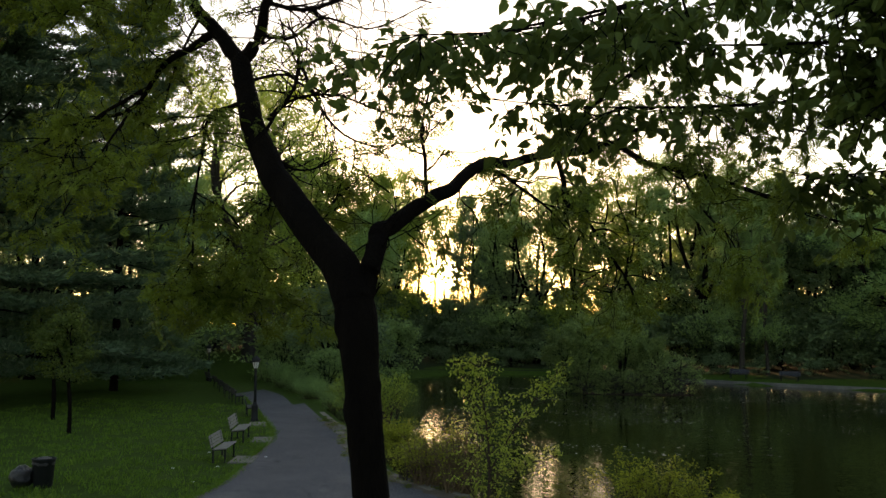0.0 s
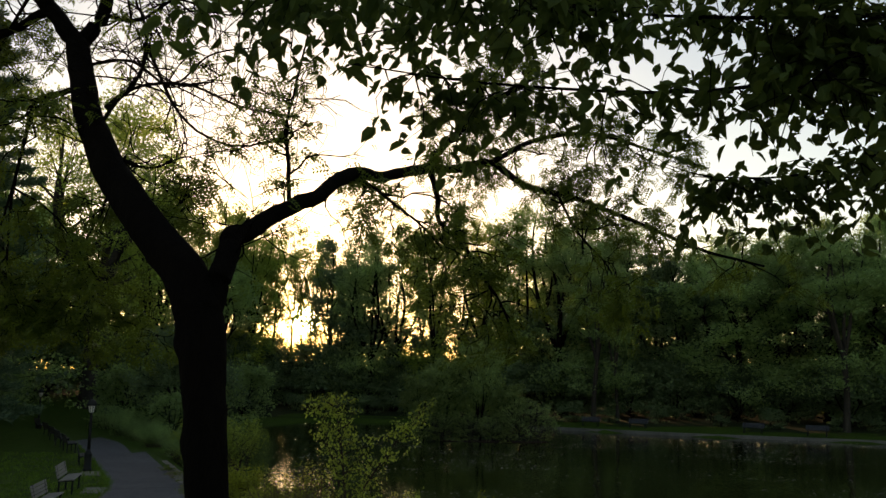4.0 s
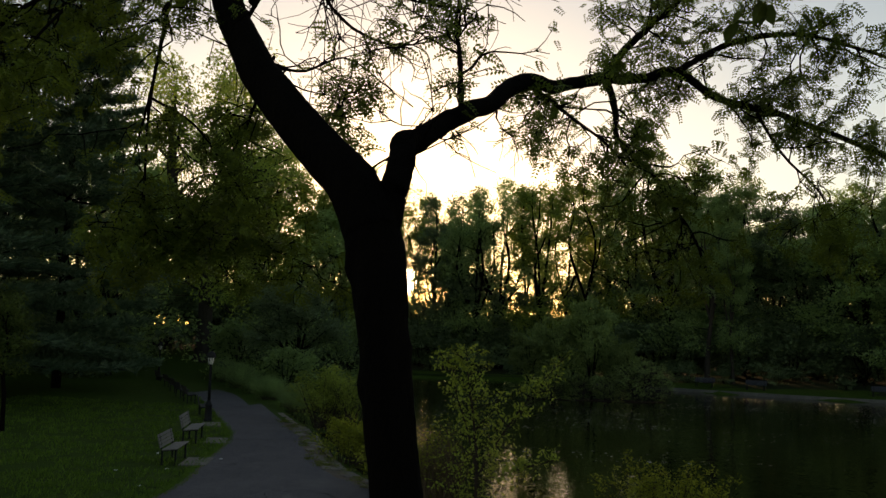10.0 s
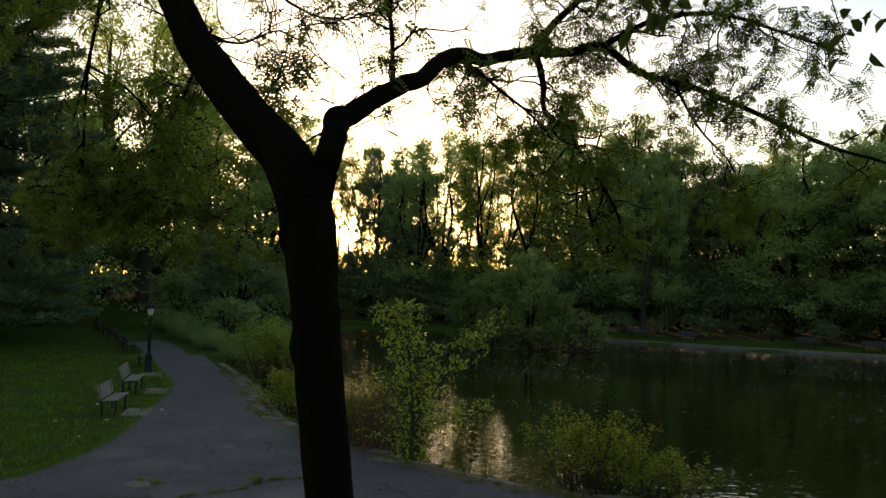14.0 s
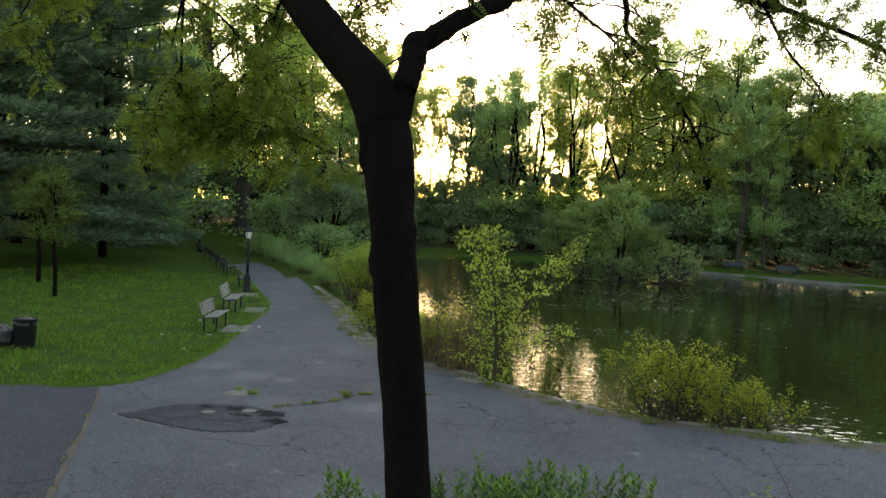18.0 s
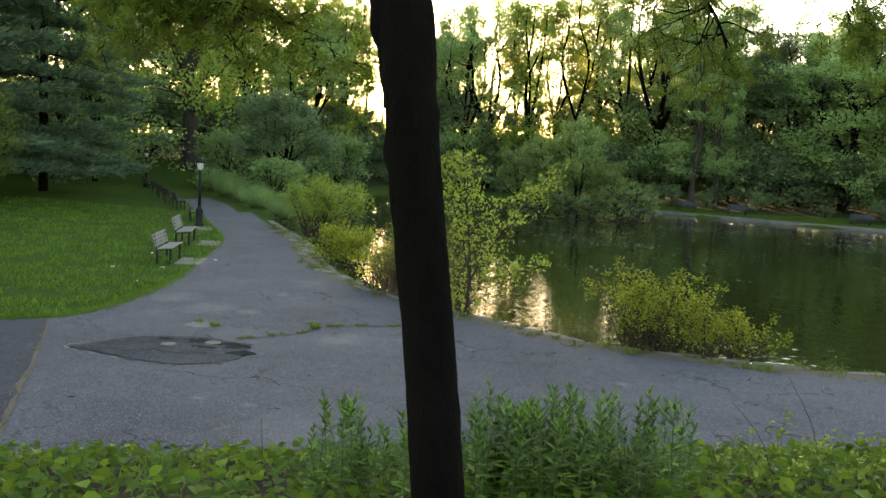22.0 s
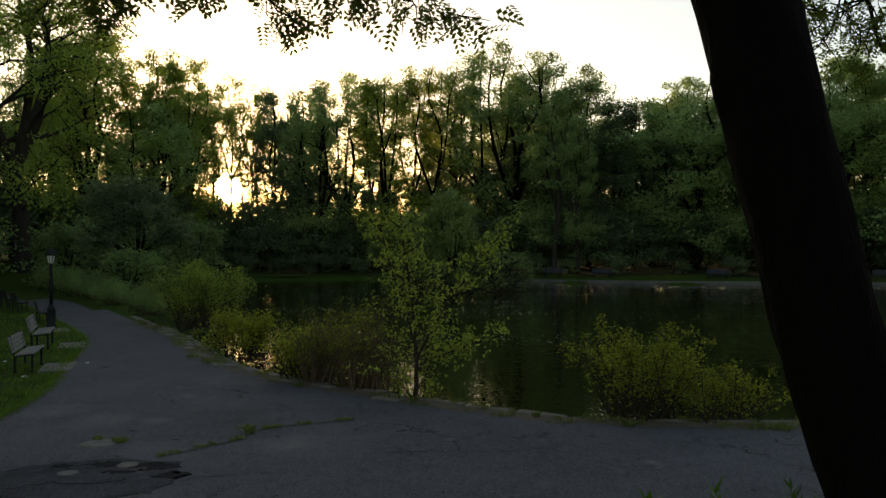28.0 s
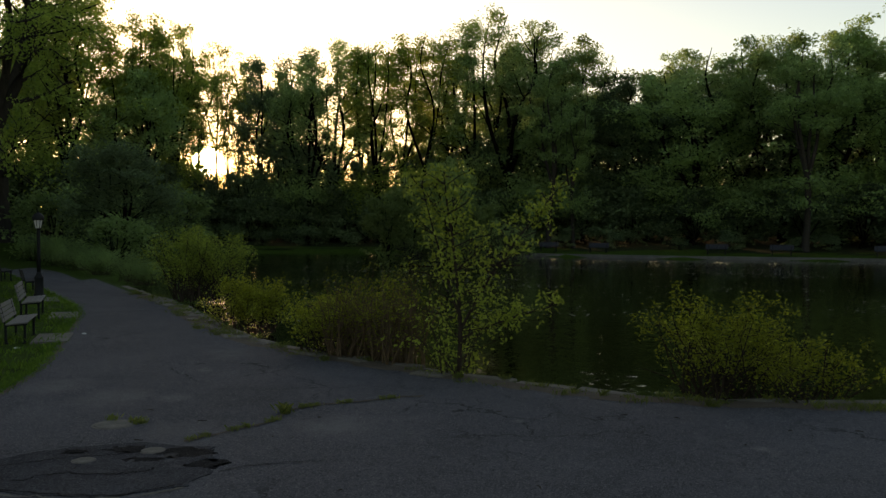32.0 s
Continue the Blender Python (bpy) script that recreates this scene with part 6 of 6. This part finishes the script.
def tall_weed(seed, tall):
    """An upright stem set with narrow pointed leaves, densest at the top."""
    rg = np.random.default_rng(seed)
    line = branch_line(rg, (0, 0, -0.05), (rg.normal() * 0.08, rg.normal() * 0.08, 1), tall, 8, 0.05)
    v, f = tube(line, np.linspace(0.006, 0.003, 8), 5)
    st = mesh_np("stem", v, f, M_STEM, True)
    vs, fs, n = [], [], 0
    for k in range(46):
        u = 0.10 + 0.90 * (k / 45) ** 0.75
        at = np.array([np.interp(u * 7, np.arange(8), line[:, c]) for c in range(3)])
        az = k * 2.4
        up = 0.15 + 1.0 * u**3
        al = np.array((math.cos(az), math.sin(az), up))
        al /= np.linalg.norm(al)
        si = np.cross(al, (0, 0, 1))
        si /= np.linalg.norm(si)
        ln = rg.uniform(0.12, 0.21) * (1.1 - 0.45 * u)
        w = ln * 0.125
        vs += [at, at + al * ln * 0.4 + si * w, at + al * ln - np.array((0, 0, 0.25 * ln * (1 - u))), at + al * ln * 0.4 - si * w]
        fs.append((n, n + 1, n + 2, n + 3))
        n += 4
    return st, mesh_np("foliage", np.array(vs), fs, L_WEED)


WEEDS = [tall_weed(200 + k, h) for k, h in enumerate((0.95, 0.8, 1.05, 0.7, 0.88))]


def edge_place(along, d):
    q = EDGE_AT + edge_dir * along + EDGE_OUT * d
    return float(q[0]), float(q[1])


rngW = np.random.default_rng(121)
for k in range(240):
    if k < 190:
        along, d = float(np.clip(rngW.normal(5.5, 0.85), 3.7, 7.4)), rngW.uniform(2.3, 4.8)
        d = max(d, 3.25 + 0.5 * rngW.uniform())
    elif k == 190:
        continue
    else:
        along, d = rngW.uniform(0.5, 12), rngW.uniform(1.7, 4.6)
    x, y = edge_place(along, d)
    if math.hypot(x - 4.5, y - 10.4) < 0.35:
        continue
    st, fo = WEEDS[int(rngW.integers(0, 5))]
    sc = rngW.uniform(0.65, 1.08) if k < 191 else rngW.uniform(0.25, 0.6)
    t = thing("tall_weed", "upright green weed with narrow pointed leaves on the bank", "weed", "weeds on the bank",
              pose(x, y, float(height(x, y)), 0, 0, rngW.uniform(0, 360)) @ Matrix.Scale(sc, 4))
    put("stem", st, None, t)
    put("foliage", fo, None, t)
# round-leaved sprigs, one of them standing above the rest
L_SPRIG = leaf_material("sprig_leaf", (0.05, 0.095, 0.008), (0.16, 0.215, 0.018), (0.33, 0.37, 0.035), 0.35, lumps=3.0, blend=0.3)


def sprig(seed, tall, count):
    """A slender stem, sometimes branched, with loose round leaves."""
    rg = np.random.default_rng(seed)
    wood, at = Soup(), []
    for k in range(3):
        line = branch_line(rg, (0, 0, -0.05), (rg.normal() * 0.25 * k, rg.normal() * 0.25 * k, 1), tall * (1 - 0.22 * k), 10, 0.07)
        wood.add(*tube(line, np.linspace(0.006, 0.002, 10), 5))
        at.append(line[rg.integers(3, 10, count // 3)])
    at = np.concatenate(at)
    return wood.mesh("stem", M_STEM, True), mesh_np("foliage", *rich_leaves(rg, at + rg.normal(size=at.shape) * 0.03, 0.075, 0.8, 0.7, 0.1), L_SPRIG)


SPRIGS = [sprig(131, 0.85, 40), sprig(132, 0.55, 36), sprig(133, 0.45, 33), sprig(134, 0.62, 30)]
for k in range(90):
    along, d = (8.9, 2.2) if k == 0 else (rngW.uniform(7.4, 14.0), rngW.uniform(1.6, 4.4)) if k < 76 else (rngW.uniform(0.6, 3.6), rngW.uniform(1.2, 2.6))
    x, y = edge_place(along, d)
    st, fo = SPRIGS[0] if k == 0 else SPRIGS[1 + k % 3]
    t = thing("sprig", "slender weed with round yellow-green leaves on the bank", "weed", "sprigs on the bank",
              pose(x, y, float(height(x, y)), 0, 0, rngW.uniform(0, 360)) @ Matrix.Scale(1.0 if k == 0 else rngW.uniform(0.6, 1.15) if k < 76 else rngW.uniform(0.4, 0.7), 4))
    put("stem", st, None, t)
    put("foliage", fo, None, t)
# dark leaf mould under the weeds
ua, ud = np.linspace(-22, 28, 130), np.r_[0.25, 0.4, np.linspace(0.6, 8.5, 34), 10, 12, 15, 19, 24, 30]
UA, UD = np.meshgrid(ua, ud)
soil = EDGE_AT + edge_dir * UA[..., None] + EDGE_OUT * (UD + 0.12 * np.sin(UA * 3.1) * (UD < 0.5))[..., None]
sz = height(soil[..., 0], soil[..., 1]) + np.where(UD < 0.3, 0.006, 0.02)
na, nd = len(ua), len(ud)
i, j = np.meshgrid(np.arange(nd - 1), np.arange(na - 1), indexing="ij")
i, j = i.ravel(), j.ravel()
tagged(put("bank_soil", mesh_np("bank_soil", np.concatenate([soil, sz[..., None]], -1).reshape(-1, 3), np.stack([i * na + j, (i + 1) * na + j, (i + 1) * na + j + 1, i * na + j + 1], 1), M_HUMUS, True), None),
       "dark leaf mould and soil of the bank", "soil", kind="structure")
n = 2600
pts = EDGE_AT + edge_dir * rngW.uniform(-8, 16, n)[:, None] + EDGE_OUT * (0.3 + 5.5 * rngW.uniform(0, 1, n))[:, None]
v, f = leaves(rngW, np.c_[pts, height(pts[:, 0], pts[:, 1]) + 0.035], 0.09, 0.6, 0.15, 0.0)
tagged(put("dead_leaves", mesh_np("dead_leaves", v, f, M_LITTERLEAF), None), "brown dead leaves lying on the bank", "leaf litter", kind="stuff")
# low leafy cover of the bank
n = 15000
al_, d_ = rngW.uniform(-9, 19, n), 0.25 + 6.5 * rngW.uniform(0, 1, n) ** 1.3
pts = EDGE_AT + edge_dir * al_[:, None] + EDGE_OUT * d_[:, None]
dens = np.array([noise.noise((x * 0.9, y * 0.9, 3)) for x, y in pts])
keep = dens > rngW.uniform(-0.55, 0.25, n)
pts, d_ = pts[keep], d_[keep]
hz = rngW.uniform(0.02, 0.25, len(pts)) * np.clip(d_ / 1.0, 0.15, 1)
at = np.c_[pts, height(pts[:, 0], pts[:, 1]) + hz]
v, f = rich_leaves(rngW, at, 0.14, 0.8, 0.6, 0.0)
tagged(put("ground_cover", mesh_np("ground_cover", v, f, L_MOSS), None), "low broad-leaved weeds covering the bank", "ground cover", kind="stuff")
n = 14000
al_, d_ = rngW.uniform(-16, 22, n), 6.2 + 12 * rngW.uniform(0, 1, n)
pts = EDGE_AT + edge_dir * al_[:, None] + EDGE_OUT * d_[:, None]
v, f = rich_leaves(rngW, np.c_[pts, height(pts[:, 0], pts[:, 1]) + rngW.uniform(0.02, 0.2, n)], 0.15, 0.8, 0.6, 0.0)
tagged(put("slope_cover", mesh_np("slope_cover", v, f, L_MOSS), None), "low broad-leaved weeds higher on the slope", "ground cover", kind="stuff")
n = 5000
al_, d_ = rngW.uniform(-9, 19, n), 0.1 + 5.5 * rngW.uniform(0, 1, n)
pts = EDGE_AT + edge_dir * al_[:, None] + EDGE_OUT * d_[:, None]
v, f = blades(rngW, np.c_[pts, height(pts[:, 0], pts[:, 1]) - 0.01], 0.16, 0.9, 0.005)
tagged(put("bank_grass", mesh_np("bank_grass", v, f, L_GRASS), None), "thin grass among the weeds of the bank", "grass", kind="stuff")
# bare twigs standing up from the bank
for along, d, h_, lx, ly in ((9.4, 2.2, 1.1, -0.45, -0.1), (8.7, 2.4, 0.8, -0.5, 0.1), (3.2, 1.9, 0.6, -0.03, 0.0), (4.4, 2.2, 0.5, 0.05, 0.0)):
    x, y = edge_place(along, d)
    v, f = tube(smooth_line([(0, 0, -0.05), (lx * 0.3, ly * 0.3, h_ * 0.5), (lx, ly, h_)], 8), np.linspace(0.006, 0.002, 8), 4)
    t = put("bare_twig", mesh_np("bare_twig", v, f, M_TWIG, True), None)
    t.matrix_world = pose(x, y, float(height(x, y)))
    tagged(t, "thin dry bare stalk standing on the bank", "stalk", "dry stalks on the bank")

# ---- small things lying about ----
for k in range(34):
    x, y = rngW.uniform(-3, 10), rngW.uniform(15, 23.5)
    if (x + 1.5) * 0.319 - (y - 14.3) * 0.948 > -0.5 or inside_pond(x, y) > -1.2:
        continue
    ln, a = rngW.uniform(0.04, 0.16), rngW.uniform(0, 6.28)
    v, f = tube([(0, 0, 0), (ln * 0.5 * math.cos(a), ln * 0.5 * math.sin(a), 0.006), (ln * math.cos(a + 0.2), ln * math.sin(a + 0.2), 0.0)], [0.005, 0.006, 0.003], 5)
    t = put("fallen_twig", mesh_np("fallen_twig", v, f, M_TWIG, True), None)
    t.matrix_world = pose(x, y, 0.02)
    tagged(t, "small dry twig lying on the asphalt", "twig", "twigs on the asphalt")
for x, y, s in ((-7.6, 30.3, 0.05), (-7.0, 32.9, 0.045), (-8.9, 29.6, 0.05), (-9.6, 33.4, 0.04), (-6.9, 27.4, 0.04)):
    bm = bmesh.new()
    bmesh.ops.create_icosphere(bm, subdivisions=2, radius=s, matrix=Matrix.Diagonal((1.3, 0.9, 0.5, 1)))
    for q in bm.verts:
        q.co += Vector(noise.noise_vector(q.co * 30)) * 0.015
    t = part("paper_scrap", bm, M_LITTER)
    t.matrix_world = pose(x, y, 0.03)
    tagged(t, "crumpled white paper scrap in the grass", "litter", "litter near the benches")

# pollen and small leaves floating on the pond
rngP = np.random.default_rng(141)
n = 17000
px, py = rngP.uniform(-6, 46, n), 38 + 46 * rngP.uniform(0, 1, n) ** 0.8
flow = np.array([noise.noise((x * 0.10, y * 0.30, 7)) for x, y in zip(px, py)])
keep = (inside_pond(px, py) > 0.4) & (flow > rngP.uniform(-0.1, 0.45, n))
px, py = px[keep], py[keep]
n = len(px)
s = rngP.uniform(0.015, 0.055, n) * rngP.uniform(0.5, 1.3, n)
a = rngP.uniform(0, 6.28, n)
c = np.stack([px, py, np.full(n, WATER_Z + 0.004)], 1)
u = np.stack([np.cos(a) * s * 1.8, np.sin(a) * s * 1.8, 0 * a], 1)
w = np.stack([-np.sin(a) * s, np.cos(a) * s, 0 * a], 1)
v = np.stack([c - u, c - w, c + u, c + w], 1).reshape(-1, 3)
tagged(put("floating_specks", mesh_np("floating_specks", v, np.arange(4 * n).reshape(-1, 4), M_SPECK), None), "pale pollen and leaf scraps floating on the pond", "specks", kind="stuff")
